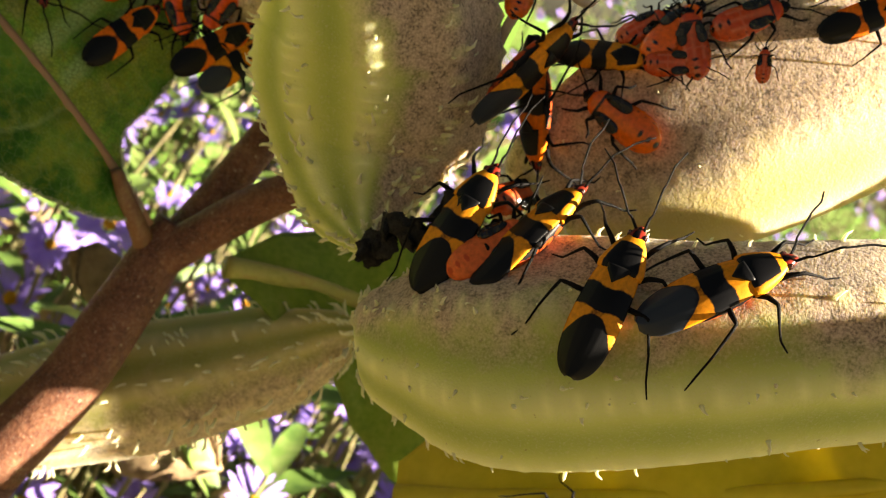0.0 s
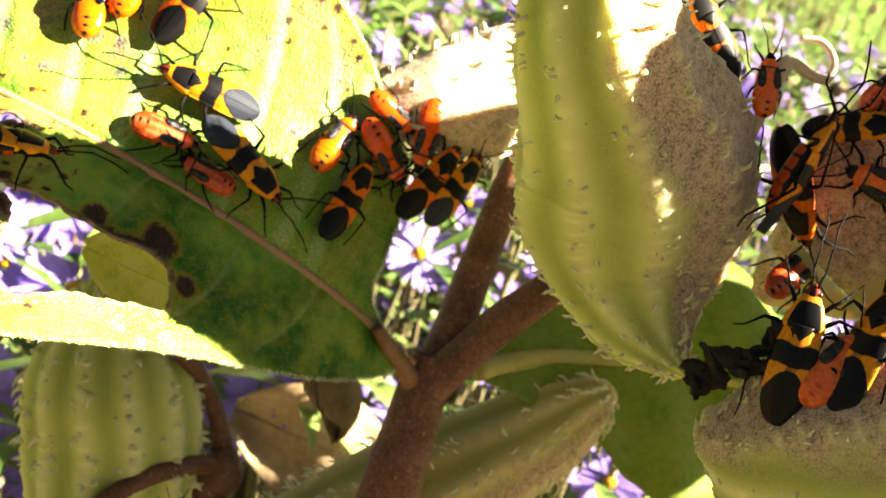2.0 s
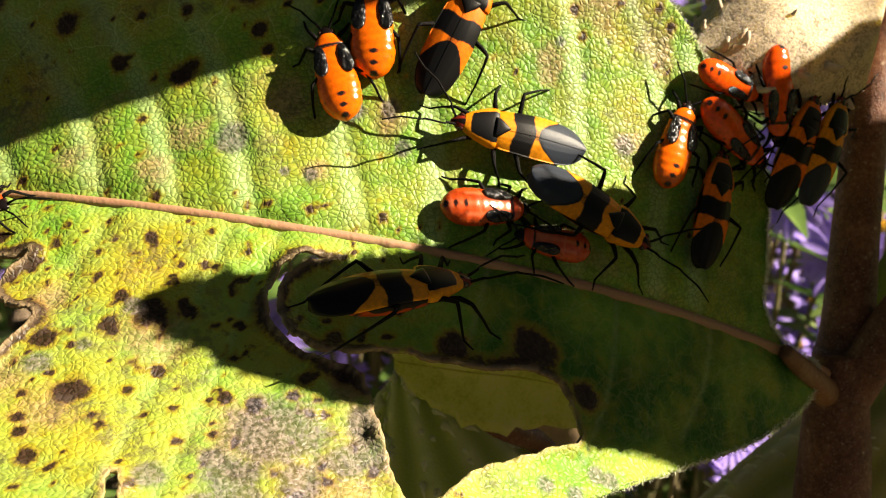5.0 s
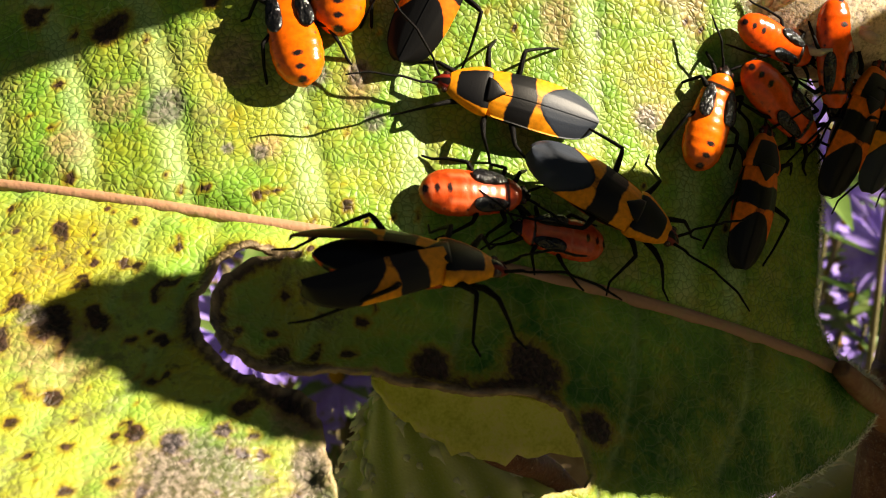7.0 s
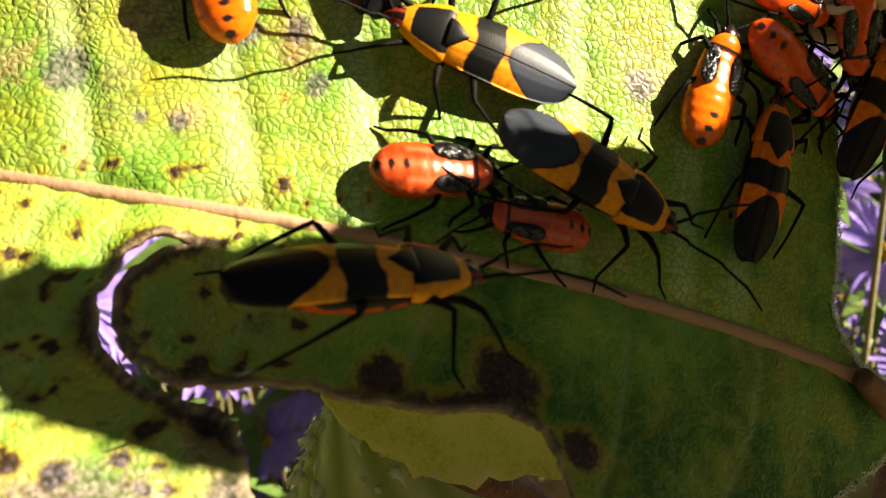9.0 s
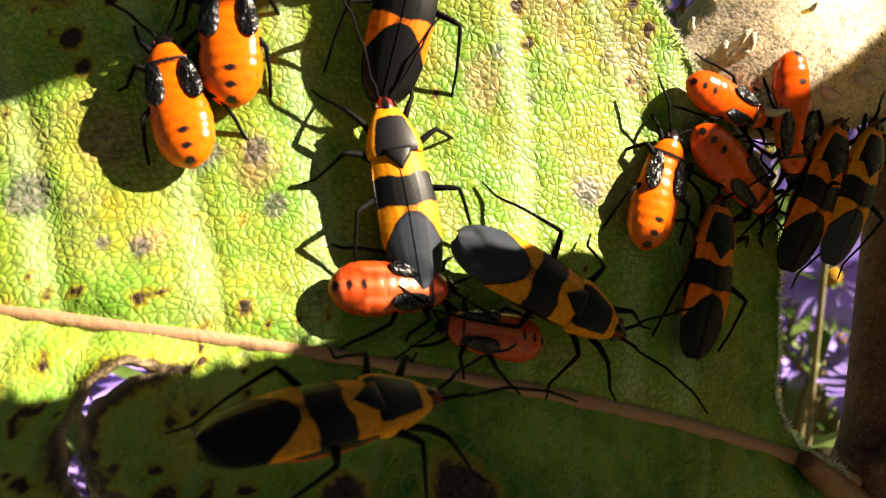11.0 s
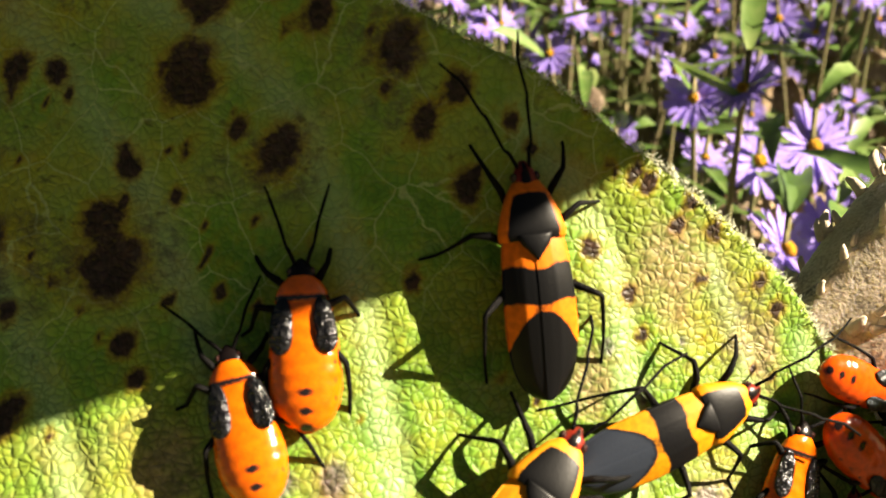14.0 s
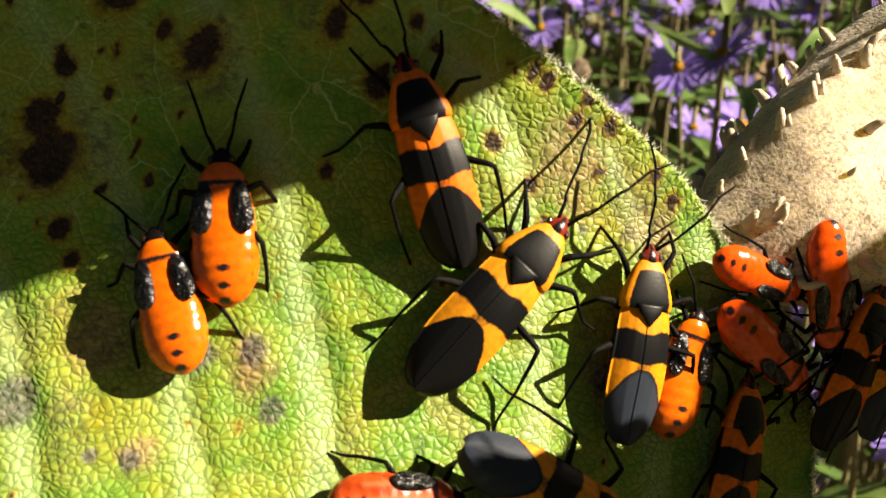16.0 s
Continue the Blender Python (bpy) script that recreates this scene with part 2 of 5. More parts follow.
def pod_material(name, low, mid, high, felt):
    """Pod skin: green to yellow stripes along it, with pale felt."""
    m, tree, b = material(name, 0.75, 0.2)
    rib = attribute(tree, "rib")
    n1, n2, n3 = noise_tex(tree, 140, 4), noise_tex(tree, 1100, 3), noise_tex(tree, 4200, 2)
    f = calc(tree, "ADD", calc(tree, "MULTIPLY", rib, 0.55), calc(tree, "MULTIPLY", n1, 0.45))
    col = ramp(tree, f, [(0.2, low), (0.5, mid), (0.8, high)])
    wool = calc(tree, "ADD", attribute(tree, "felt"), calc(tree, "MULTIPLY", calc(tree, "SUBTRACT", n1, 0.5), 1.1))
    wool = ramp(tree, wool, [(0.35, (0, 0, 0)), (0.65, (1, 1, 1))])
    fibre = ramp(tree, calc(tree, "ADD", calc(tree, "MULTIPLY", n2, 0.4), calc(tree, "MULTIPLY", n3, 0.6)), [(0.36, tuple(0.35 * c for c in felt)), (0.5, felt), (0.62, tuple(1.35 * c for c in felt))])
    col = mix(tree, wool, col, fibre)
    col = mix(tree, calc(tree, "MULTIPLY", ramp(tree, n3, [(0.55, (0, 0, 0)), (0.75, (1, 1, 1))]), 0.35), col, (0.62, 0.58, 0.42))
    # knob crests coloured paler, a painted highlight on top of the relief
    col = mix(tree, calc(tree, "MULTIPLY", attribute(tree, "knob"), 0.55), col, tuple(min(0.85, 1.25 * q + 0.06) for q in high))
    col = mix(tree, ramp(tree, noise_tex(tree, 1500, 2), [(0.73, (0, 0, 0)), (0.77, (0.5, 0.5, 0.5))]), col, (0.20, 0.13, 0.07))
    tree.links.new(col, b.inputs["Base Color"])
    bump(tree, b, calc(tree, "ADD", n2, calc(tree, "MULTIPLY", n3, 0.9)), 0.32, 0.00025)
    b.inputs["Sheen Weight"].default_value = 0.25
    b.inputs["Subsurface Weight"].default_value = 0.5
    b.inputs["Subsurface Radius"].default_value = (1.0, 0.85, 0.3)
    b.inputs["Subsurface Scale"].default_value = 0.0035
    return m


def pattern_material(name, dark, bright, rough_dark, rough_bright, edge=0.12, film=(0.003, 0.003, 0.0035), spec=0.20):
    """Insect shell: dark where the attribute mark is above nought, bright elsewhere."""
    m, tree, b = material(name, 0.4, spec)
    n1, n2 = noise_tex(tree, 2500, 3), noise_tex(tree, 9000, 2)
    mark = calc(tree, "ADD", attribute(tree, "mark"), calc(tree, "MULTIPLY", calc(tree, "SUBTRACT", n1, 0.5), 0.25))
    f = ramp(tree, calc(tree, "ADD", calc(tree, "MULTIPLY", mark, 1.0 / edge * 0.25), 0.5), [(0.38, (0, 0, 0)), (0.62, (1, 1, 1))])
    bright2 = mix(tree, ramp(tree, n1, [(0.35, (0, 0, 0)), (0.7, (1, 1, 1))]), bright, tuple(c * 0.7 for c in bright))
    tree.links.new(mix(tree, attribute(tree, "film"), mix(tree, f, bright2, dark), film), b.inputs["Base Color"])
    r = tree.nodes.new("ShaderNodeMix")
    tree.links.new(f, r.inputs[0])
    r.inputs[2].default_value, r.inputs[3].default_value = rough_bright, rough_dark
    tree.links.new(r.outputs[0], b.inputs["Roughness"])
    bump(tree, b, n2, 0.25, 0.00004)
    return m


def bark_material():
    """Red-brown stem skin: fine fibres, a dusting of pale hairs, small pale pores."""
    m, tree, b = material("stem_bark", 0.55, 0.3)
    big, small, dust = noise_tex(tree, 320, 4), noise_tex(tree, 1900, 4, 0.7), noise_tex(tree, 6500, 2)
    f = calc(tree, "ADD", calc(tree, "MULTIPLY", big, 0.45), calc(tree, "MULTIPLY", small, 0.55))
    col = ramp(tree, f, [(0.32, (0.045, 0.016, 0.010)), (0.46, (0.13, 0.048, 0.028)), (0.58, (0.20, 0.085, 0.048)), (0.70, (0.30, 0.17, 0.10))])
    pores = node(tree, "ShaderNodeTexVoronoi", Scale=900.0, Randomness=1.0)
    tree.links.new(tree.nodes.new("ShaderNodeTexCoord").outputs["Object"], pores.inputs["Vector"])
    col = mix(tree, calc(tree, "MULTIPLY", ramp(tree, pores.outputs["Distance"], [(0.10, (1, 1, 1)), (0.20, (0, 0, 0))]), ramp(tree, small, [(0.5, (0, 0, 0)), (0.6, (1, 1, 1))])), col, (0.42, 0.33, 0.24))
    col = mix(tree, calc(tree, "MULTIPLY", ramp(tree, dust, [(0.58, (0, 0, 0)), (0.72, (1, 1, 1))]), 0.45), col, (0.46, 0.38, 0.32))
    tree.links.new(col, b.inputs["Base Color"])
    bump(tree, b, calc(tree, "ADD", small, calc(tree, "MULTIPLY", dust, 0.6)), 0.6, 0.00022)
    return m


M_LEAF = leaf_material()
M_POD = pod_material("green_pod", (0.34, 0.40, 0.09), (0.50, 0.55, 0.16), (0.64, 0.66, 0.30), (0.44, 0.33, 0.24))
M_FELT = pod_material("woolly_pod", (0.50, 0.40, 0.16), (0.60, 0.48, 0.22), (0.62, 0.52, 0.30), (0.46, 0.34, 0.25))
M_BUFF = pod_material("buff_pod", (0.32, 0.32, 0.09), (0.48, 0.43, 0.16), (0.56, 0.49, 0.24), (0.48, 0.37, 0.22))
M_WOOL = pod_material("cream_wool", (0.40, 0.32, 0.19), (0.48, 0.40, 0.26), (0.54, 0.45, 0.31), (0.54, 0.43, 0.31))
M_SPINE = leafy("pod_spine", [(0.80, 0.80, 0.55), (0.92, 0.90, 0.72)], 900, 0.5, 0.8)
M_HAIR = leafy("leaf_hair", [(0.72, 0.74, 0.56), (0.86, 0.86, 0.74)], 900, 0.4, 0.7)
M_FINGER = mottled("wool_spine", [(0.50, 0.40, 0.29), (0.66, 0.55, 0.43)], 900, 0.85, 0.15)
M_BARK = bark_material()
M_PETIOLE = mottled("petiole_skin", [(0.20, 0.15, 0.06), (0.22, 0.10, 0.05), (0.30, 0.20, 0.10)], 300, 0.55, 0.35, fine=2000)
M_RIB = mottled("midrib_skin", [(0.30, 0.20, 0.09), (0.40, 0.21, 0.13), (0.34, 0.26, 0.12)], 180, 0.5, 0.4, fine=2200)
M_GREEN = leafy("back_leaf", [(0.15, 0.27, 0.035), (0.26, 0.37, 0.06), (0.38, 0.43, 0.10)], 140, 0.45)
M_RIDGE = mottled("back_midrib", [(0.30, 0.30, 0.07), (0.44, 0.42, 0.13), (0.40, 0.28, 0.10)], 220, 0.55, 0.3, fine=1800)
M_YELLOW = leafy("yellow_leaf", [(0.56, 0.46, 0.04), (0.74, 0.60, 0.07)], 90, 0.3)
M_DRY = mottled("dried_flower", [(0.010, 0.009, 0.008), (0.05, 0.045, 0.04)], 900, 0.8, 0.2, strength=0.8, distance=0.0004)

# ---- the large leaf: a curved sheet in its own frame (u, v in metres) ----
LC, LU, LV, LN = (Vector(q) for q in ((-0.06707, 0.14433, 0.72382), (0.99291, 0.11885, -0.00000), (-0.09854, 0.82325, 0.55905), (0.06644, -0.55509, 0.82913)))
LQ = (0.01361, 0.00582, 0.01140, -0.00356, 0.01272, 0.00800)
LM = Matrix(((LU.x, LV.x, LN.x, LC.x), (LU.y, LV.y, LN.y, LC.y), (LU.z, LV.z, LN.z, LC.z), (0, 0, 0, 1)))


def leaf_h(u, v):
    a, b = u / 0.03, v / 0.03
    return LQ[0] + LQ[1] * a + LQ[2] * b + LQ[3] * a * a + LQ[4] * a * b + LQ[5] * b * b


def leaf_pose(u, v, heading, lift=0.0):
    """A pose on the leaf at u, v (mm): +Y along the heading (degrees from u), +Z off the leaf."""
    u, v = u / 1000, v / 1000
    e = 1e-4
    du = LU + LN * ((leaf_h(u + e, v) - leaf_h(u - e, v)) / (2 * e))
    dv = LV + LN * ((leaf_h(u, v + e) - leaf_h(u, v - e)) / (2 * e))
    up = du.cross(dv).normalized()
    ahead = du * math.cos(radians(heading)) + dv * math.sin(radians(heading))
    ahead = (ahead - up * ahead.dot(up)).normalized()
    side = ahead.cross(up)
    p = LC + LU * u + LV * v + LN * leaf_h(u, v) + up * lift + (LN - up) * (0.0021 + lift)
    return Matrix(((side.x, ahead.x, up.x, p.x), (side.y, ahead.y, up.y, p.y), (side.z, ahead.z, up.z, p.z), (0, 0, 0, 1)))


OUTLINE = [(43, -26.8), (39.2, -25.3), (37.3, -22.7), (38.1, -19.5), (38.8, -16), (39, -13), (38.5, -10), (36.5, -7.5), (33.7, -4.6),
           (31, -1.5), (27, 2), (22.7, 5.3), (18.6, 8.4), (14.6, 10.9), (8.8, 14.5), (2.3, 17.7), (-3.5, 20.2), (-14, 23), (-28, 24.5),
           (-44, 22), (-58, 16.5), (-70, 9), (-79, 4), (-76, -4), (-66, -16), (-52, -29), (-40, -38), (-28, -44.5), (-20, -46.6),
           (-13.7, -46.9), (-4.6, -46.7), (3.6, -43.6), (13.8, -39.5), (24.8, -36.4), (32.5, -34.2), (39.0, -31.3), (42.6, -28.6)]
HOLES = [[(-2.0, -18.7), (-3.6, -18.1), (-5.6, -19.3), (-6.9, -21.7), (-6.8, -24.2), (-5.0, -26.6), (-1.7, -28.2), (-0.9, -30.5), (-0.7, -35.5), (-0.2, -38.8),
          (1.4, -39.4), (5.1, -37.2), (8.2, -36.3), (12.6, -35.2), (14.8, -34.8), (15.0, -32.2), (14.2, -29.9), (12.3, -28.7), (9.2, -28.8),
          (5.0, -28.0), (1.8, -27.1), (-0.8, -27.0), (-4.5, -26.1), (-6.1, -24.0), (-6.2, -21.7), (-5.2, -19.9), (-3.3, -18.8)],
         [(-30, -12.6), (-25.4, -14.2), (-23.6, -14.1), (-24.9, -15.4), (-26.2, -17.1), (-25.2, -19.2), (-23.4, -20.4), (-24.8, -22.4), (-27.5, -24.5), (-31, -20)],
         [(-18.7, -35.3), (-17.9, -35.6), (-18.0, -38.2), (-17.3, -42.0), (-17.6, -45.4), (-18.2, -45.2), (-17.9, -42.0), (-18.6, -38.4)]]
MIDRIB = [(44.5, -27.2), (41, -26.3), (34, -24.7), (22.8, -22.2), (11.6, -19.6), (1.5, -16.9), (-6.8, -14.4), (-18.2, -10.2), (-24.6, -7.6), (-40, -2), (-60, 3), (-77, 4)]
VEINS = [[(30, -23.6), (31.5, -16), (33, -8), (32.5, -4)], [(26, -22.9), (28.6, -12), (28.8, -5), (27, 0)], [(18.5, -21.2), (20.7, -12.9), (21.5, -5), (21, 2), (17, 7.5)],
         [(7, -18.4), (8.5, -12), (8.4, -4), (7.6, 5), (4.5, 12.5), (-1, 17)], [(1.5, -16.9), (1.3, -9), (-0.2, 2), (-2.5, 10), (-7, 18)],
         [(-6.8, -14.4), (-7.1, -6), (-8.4, 2), (-12, 11), (-18, 19)], [(-12.5, -12.4), (-13, -4), (-15.5, 5), (-20, 14)], [(-18.2, -10.2), (-19, -2), (-23, 8), (-29, 17)],
         [(-24.6, -7.6), (-27, 1), (-32, 11)], [(-33, -4.5), (-38, 6), (-46, 15)], [(-44, -1), (-51, 8), (-58, 13)],
         [(31, -24.1), (29, -29), (25, -34)], [(22, -22.1), (19, -30), (14, -37)], [(11, -19.4), (7, -28), (2, -40)], [(3, -17.3), (-3, -29), (-8, -42)],
         [(-5, -15), (-10, -25), (-16, -38)], [(-8.5, -13.8), (-14.5, -26), (-21, -40)], [(-17, -10.6), (-25, -24), (-33, -36)], [(-27, -6.8), (-37, -21), (-45, -31)], [(-42, -1.5), (-52, -14), (-58, -21)]]
# rust and mould spots: u, v, radius in mm
SPOTS = [(0.4, 13, 1.9), (4.4, 8.5, 1.5), (-3.2, 9.7, .8), (2.5, 10, .7), (-4.7, 5.4, 2.0), (-4.8, 7.5, 1.3), (11.7, 8.2, 1.0), (10.7, 11.5, 1.4), (13.5, 9.3, .9), (13.5, 5, .9), (1.7, 16.1, 1.4),
         (-1, 18.7, .9), (0.4, 17.5, .7), (7.1, 13.7, .9), (5, 15.4, .8), (10.1, 1.5, .6), (-11.2, -.6, 1.1), (-10.1, 4.8, .7), (-10.5, 8.7, 1.0), (-6.1, 14.9, .8), (-8.1, 15.8, .9), (-11.4, 12.1, 1.2),
         (5.2, -.4, .4), (-4.6, 1.8, .8), (-4, 0, .7), (19.6, 1.5, .7), (24.5, 2, .55), (26.5, 1.5, .65), (25.6, -.5, .45), (29.1, -.9, .6), (30, -2.2, .5), (23.2, 4, .45), (21, 5, .4), (16, 7.4, .6),
         (-15.2, -21.1, 1.0), (-22.7, -23, 1.1), (-20.7, -28, 1.4), (-10.9, -29.9, .7), (-14.8, -14.4, .5), (-12.8, -17.7, .4), (-17.2, -20, .8), (-23.4, -14.1, .7), (13, -27, 2.2), (6.5, -26.8, 1.6), (-2.5, -25.6, .9), (-2.2, -28.5, 1.3),
         (-1.2, -18.6, .6), (16.6, -31, 1.5), (-16, -16, .35), (-19, -18, .35), (-21, -20, .4), (-9, -24, .35), (-24, -31, .6), (-12, -33, .5), (-16, 2, .9), (-20, 7, 1.2), (-26, 12, 1.4), (-14, 18, 1.1), (-24, 20, 1.3), (-34, 5, 1.5), (-15.1, -22.1, 1.6), (-21.1, -28, 1.2), (-22.7, -23.1, 1), (-14.8, -14.9, .7), (-18.3, -22.4, .8), (-15.1, -27, .7), (-12.6, -22.1, .8), (-23.3, -33.3, .9), (-24.1, -29.7, .6),
         (-25.9, -11.9, .9), (-25.7, -34.6, .7), (-16.8, -38.7, .7), (-10.3, .1, 1), (-5.2, -29, .7), (-6.3, -30.3, .6), (-9.1, -30.9, .8), (-19, -31.3, .5), (-21.8, -13.4, .4), (-10.3, -15, .5), (-23.6, -15.8, .6), (-18.8, -17.6, .5), (-14.3, -33.2, .4), (-9.5, -41.9, .6)]
BLOTCH = [(-20.5, -5.5, 1.5), (-3.1, -4.7, 2.2), (-1.6, -11.1, 1.2), (4.8, -7.5, 1.8), (25.2, -10.3, 2.2), (-11, -5.8, 1.9), (-14.1, -8.5, 2), (-22.3, -29.4, 2.6), (-9.6, -33.6, 4), (-4.4, -39, 3.6), (-22.3, -19.2, 1.9), (18.6, -4.4, 1.8),
          (24, 0.5, 3), (29, -4, 2), (-1.5, -33, 2.4), (-2.2, -29.5, 2), (-15, -24, 3), (-26, -26, 3)]
MOULD = [(-7.8, -7, 1.5), (5.4, -9.9, .8), (1.9, -6.5, 1.1), (5, -6.8, .9), (-7.7, -33.1, 3.6), (-11, -36.7, 2.4), (-6.8, -42.6, 1.6), (-12.6, -43.4, 1.0), (15.5, -37.2, .9), (10.8, -38, .8), (-1.5, -33, 1.6),
         (-16.1, -35.8, 1.2), (24.7, -10.6, 1.0), (-2.2, -11.3, .6), (-4.2, -10.6, .5), (21.7, -5.4, .4), (19.9, -2.9, .5), (24.3, -3.1, .4), (-23, -25, 1.2), (-3.6, -36, 1.6), (-20, -24, .7), (-10.9, -37.9, 2.1), (-7, -37.4, 1.8), (-1.6, -35.5, 1.5), (-12.2, -35.2, 1), (-13.2, -38.5, 1.1), (-16.4, -21, .9), (16.5, -37.8, .9), (13.2, -38.9, .8)]
WARM = [(-3.6, -5, 4), (-3, -9, 4), (4.8, -7, 2.2), (25.5, -8, 3.5), (-16, -18, 7), (-20, -32, 9), (-8, -26, 6), (-6, -38, 8), (-26, -20, 8), (4.4, 8.5, 3.5), (0, 13, 4), (-10, 8, 7), (-24, 4, 7), (27, -3, 4), (-36, -10, 12), (-4, 6, 4), (12, 9, 4), (-1, -22.5, 4), (-16, 14, 7)]


def seg_dist(px, py, line, closed):
    d = np.full(px.shape, 1e9)
    n = len(line)
    for i in range(n if closed else n - 1):
        (ax, ay), (bx, by) = line[i], line[(i + 1) % n]
        dx, dy = bx - ax, by - ay
        w = np.clip(((px - ax) * dx + (py - ay) * dy) / (dx * dx + dy * dy), 0, 1)
        d = np.minimum(d, np.hypot(px - ax - w * dx, py - ay - w * dy))
    return d


def inside(px, py, poly):
    r = np.zeros(px.shape, bool)
    n = len(poly)
    for i in range(n):
        (ax, ay), (bx, by) = poly[i], poly[(i + 1) % n]
        if ay != by:
            r ^= ((ay > py) != (by > py)) & (px < (bx - ax) * (py - ay) / (by - ay) + ax)
    return r


def ripple(px, py, scale, seed):
    """Smooth noise on a plane from a few waves."""
    rng = np.random.default_rng(seed)
    out = np.zeros(px.shape)
    for k in range(9):
        a, ph, s = rng.uniform(0, 6.28), rng.uniform(0, 6.28), scale * rng.uniform(0.6, 2.2)
        out += np.sin((px * math.cos(a) + py * math.sin(a)) * s + ph)
    return out / 4


def big_leaf():
    step = 0.42
    us, vs = np.arange(-80, 44.5, step), np.arange(-48, 26, step)
    U, V = np.meshgrid(us, vs)
    U = U.ravel(); V = V.ravel()
    smooth_edge = [tuple(q) for q in spline(OUTLINE + OUTLINE[:1], 240)[:-1]]
    f = np.where(inside(U, V, smooth_edge), 1, -1) * seg_dist(U, V, smooth_edge, True) + 0.10 * ripple(U, V, 3.0, 2)
    rim = np.full(U.shape, 1e9)
    dead = np.zeros(U.shape)
    for h in HOLES:
        hs = [tuple(q) for q in spline(h + h[:1], 5 * len(h))[:-1]]
        g = np.where(inside(U, V, hs), -1, 1) * seg_dist(U, V, hs, True) + 0.12 * ripple(U, V, 4.0, 5)
        rim = np.minimum(rim, np.abs(g))
        wide = 0.75 + 0.65 * np.clip(ripple(U, V, 0.5, 23), -0.8, 1.2)
        dead = np.maximum(dead, np.clip(1.15 - np.abs(g) / np.maximum(wide, 0.25) * 0.8, 0, 0.95))
        f = np.minimum(f, g)
    mid = [tuple(q) for q in spline(MIDRIB, 60)]
    dm = seg_dist(U, V, mid, False)
    dv = np.full(U.shape, 1e9)
    for line in VEINS:
        dv = np.minimum(dv, seg_dist(U, V, [tuple(q) for q in spline(line, 14)], False))
    vein = np.exp(-(dv / 0.22) ** 2)
    # veins shifted sideways, to place the painted highlight on one flank only
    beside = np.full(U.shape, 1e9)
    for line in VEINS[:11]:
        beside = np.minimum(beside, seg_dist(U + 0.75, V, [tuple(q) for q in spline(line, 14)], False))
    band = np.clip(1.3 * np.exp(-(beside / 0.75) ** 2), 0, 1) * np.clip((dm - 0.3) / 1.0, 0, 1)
    # blade puffs up between the side veins and dips along them
    bulge = -0.20 * np.exp(-(dv / 0.6) ** 2) + 0.10 * ripple(U, V, 0.9, 7) + 0.25 * ripple(U, V, 0.22, 9) * np.clip((dm - 2) / 8, 0, 1) - 0.5 * np.exp(-(dm / 1.2) ** 2)
    curl = 0.9 * np.exp(-(rim / 0.8) ** 2) * (0.6 + 0.4 * ripple(U, V, 1.3, 11))
    H = leaf_h(U / 1000, V / 1000) * 1000 + bulge + curl
    spot, mould = np.zeros(U.shape), np.zeros(U.shape)
    for u, v, r in SPOTS:
        spot = np.maximum(spot, np.clip(1.25 - np.hypot(U - u, V - v) / r * 0.95, 0, 1))
    spot = np.maximum(spot, dead * np.clip((V + 33) / 4, 0.25, 1))
    rng = np.random.default_rng(4)
    blotch = np.zeros(U.shape)
    for u, v, r in BLOTCH:
        blotch = np.maximum(blotch, np.clip(1.1 - np.hypot(U - u, V - v) / r * 0.8, 0, 0.85))
    for k in range(1500):
        u, v = rng.uniform(-44, 32), rng.uniform(-46, 22)
        if v > -14 - 0.28 * u and rng.random() < 0.85 and not (v > 2 and rng.random() < 0.4):
            continue
        if u > 4 and v < -18:
            continue
        r = rng.uniform(0.28, 0.62) ** 2 + 0.03
        near = (np.abs(U - u) < 2) & (np.abs(V - v) < 2)
        spot[near] = np.maximum(spot[near], np.clip(1.2 - np.hypot(U[near] - u, V[near] - v) / r * 0.7, 0, 0.95))
    for u, v, r in MOULD:
        mould = np.maximum(mould, np.clip(1.2 - np.hypot(U - u, V - v) / r * 0.7, 0, 1))
    age = 0.30 + 0.12 * ripple(U, V, 0.35, 13)
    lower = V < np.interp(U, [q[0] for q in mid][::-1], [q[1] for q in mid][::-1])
    # below the midrib: yellower to the left, shade painted in to the right
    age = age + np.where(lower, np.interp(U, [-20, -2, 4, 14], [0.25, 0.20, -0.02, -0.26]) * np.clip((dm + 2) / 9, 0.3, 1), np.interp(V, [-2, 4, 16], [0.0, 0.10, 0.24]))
    for u, v, r in WARM:
        age = np.maximum(age, np.clip(0.85 - np.hypot(U - u, V - v) / r * 0.45, 0, 1))
    # lower lip painted lighter, as if sunlit
    age = age - 0.16 * vein * lower + np.where(lower & (U > 0), np.clip((-33.5 - V) / 3, 0, 1) * 0.30, 0)
    age = np.clip(age, 0, 1)
    P = np.stack([U, V, H], 1) / 1000
    nu, nv = len(us), len(vs)
    # clip every triangle of the grid by f > 0
    verts, faces, vals, memo = [], [], [], {}
    A = np.stack([age, spot, mould, vein, np.exp(-(rim / 0.27) ** 2), blotch, np.clip((V + 1) / 5, 0, 1), np.where(lower, 0.0, 1.0), band], 1)

    def vert(i, j=None):
        key = (i, i) if j is None else (min(i, j), max(i, j))
        if key not in memo:
            memo[key] = len(verts)
            if j is None:
                verts.append(P[i]); vals.append(A[i])
            else:
                w = f[i] / (f[i] - f[j])
                verts.append(P[i] + w * (P[j] - P[i])); vals.append(A[i] + w * (A[j] - A[i]))
        return memo[key]

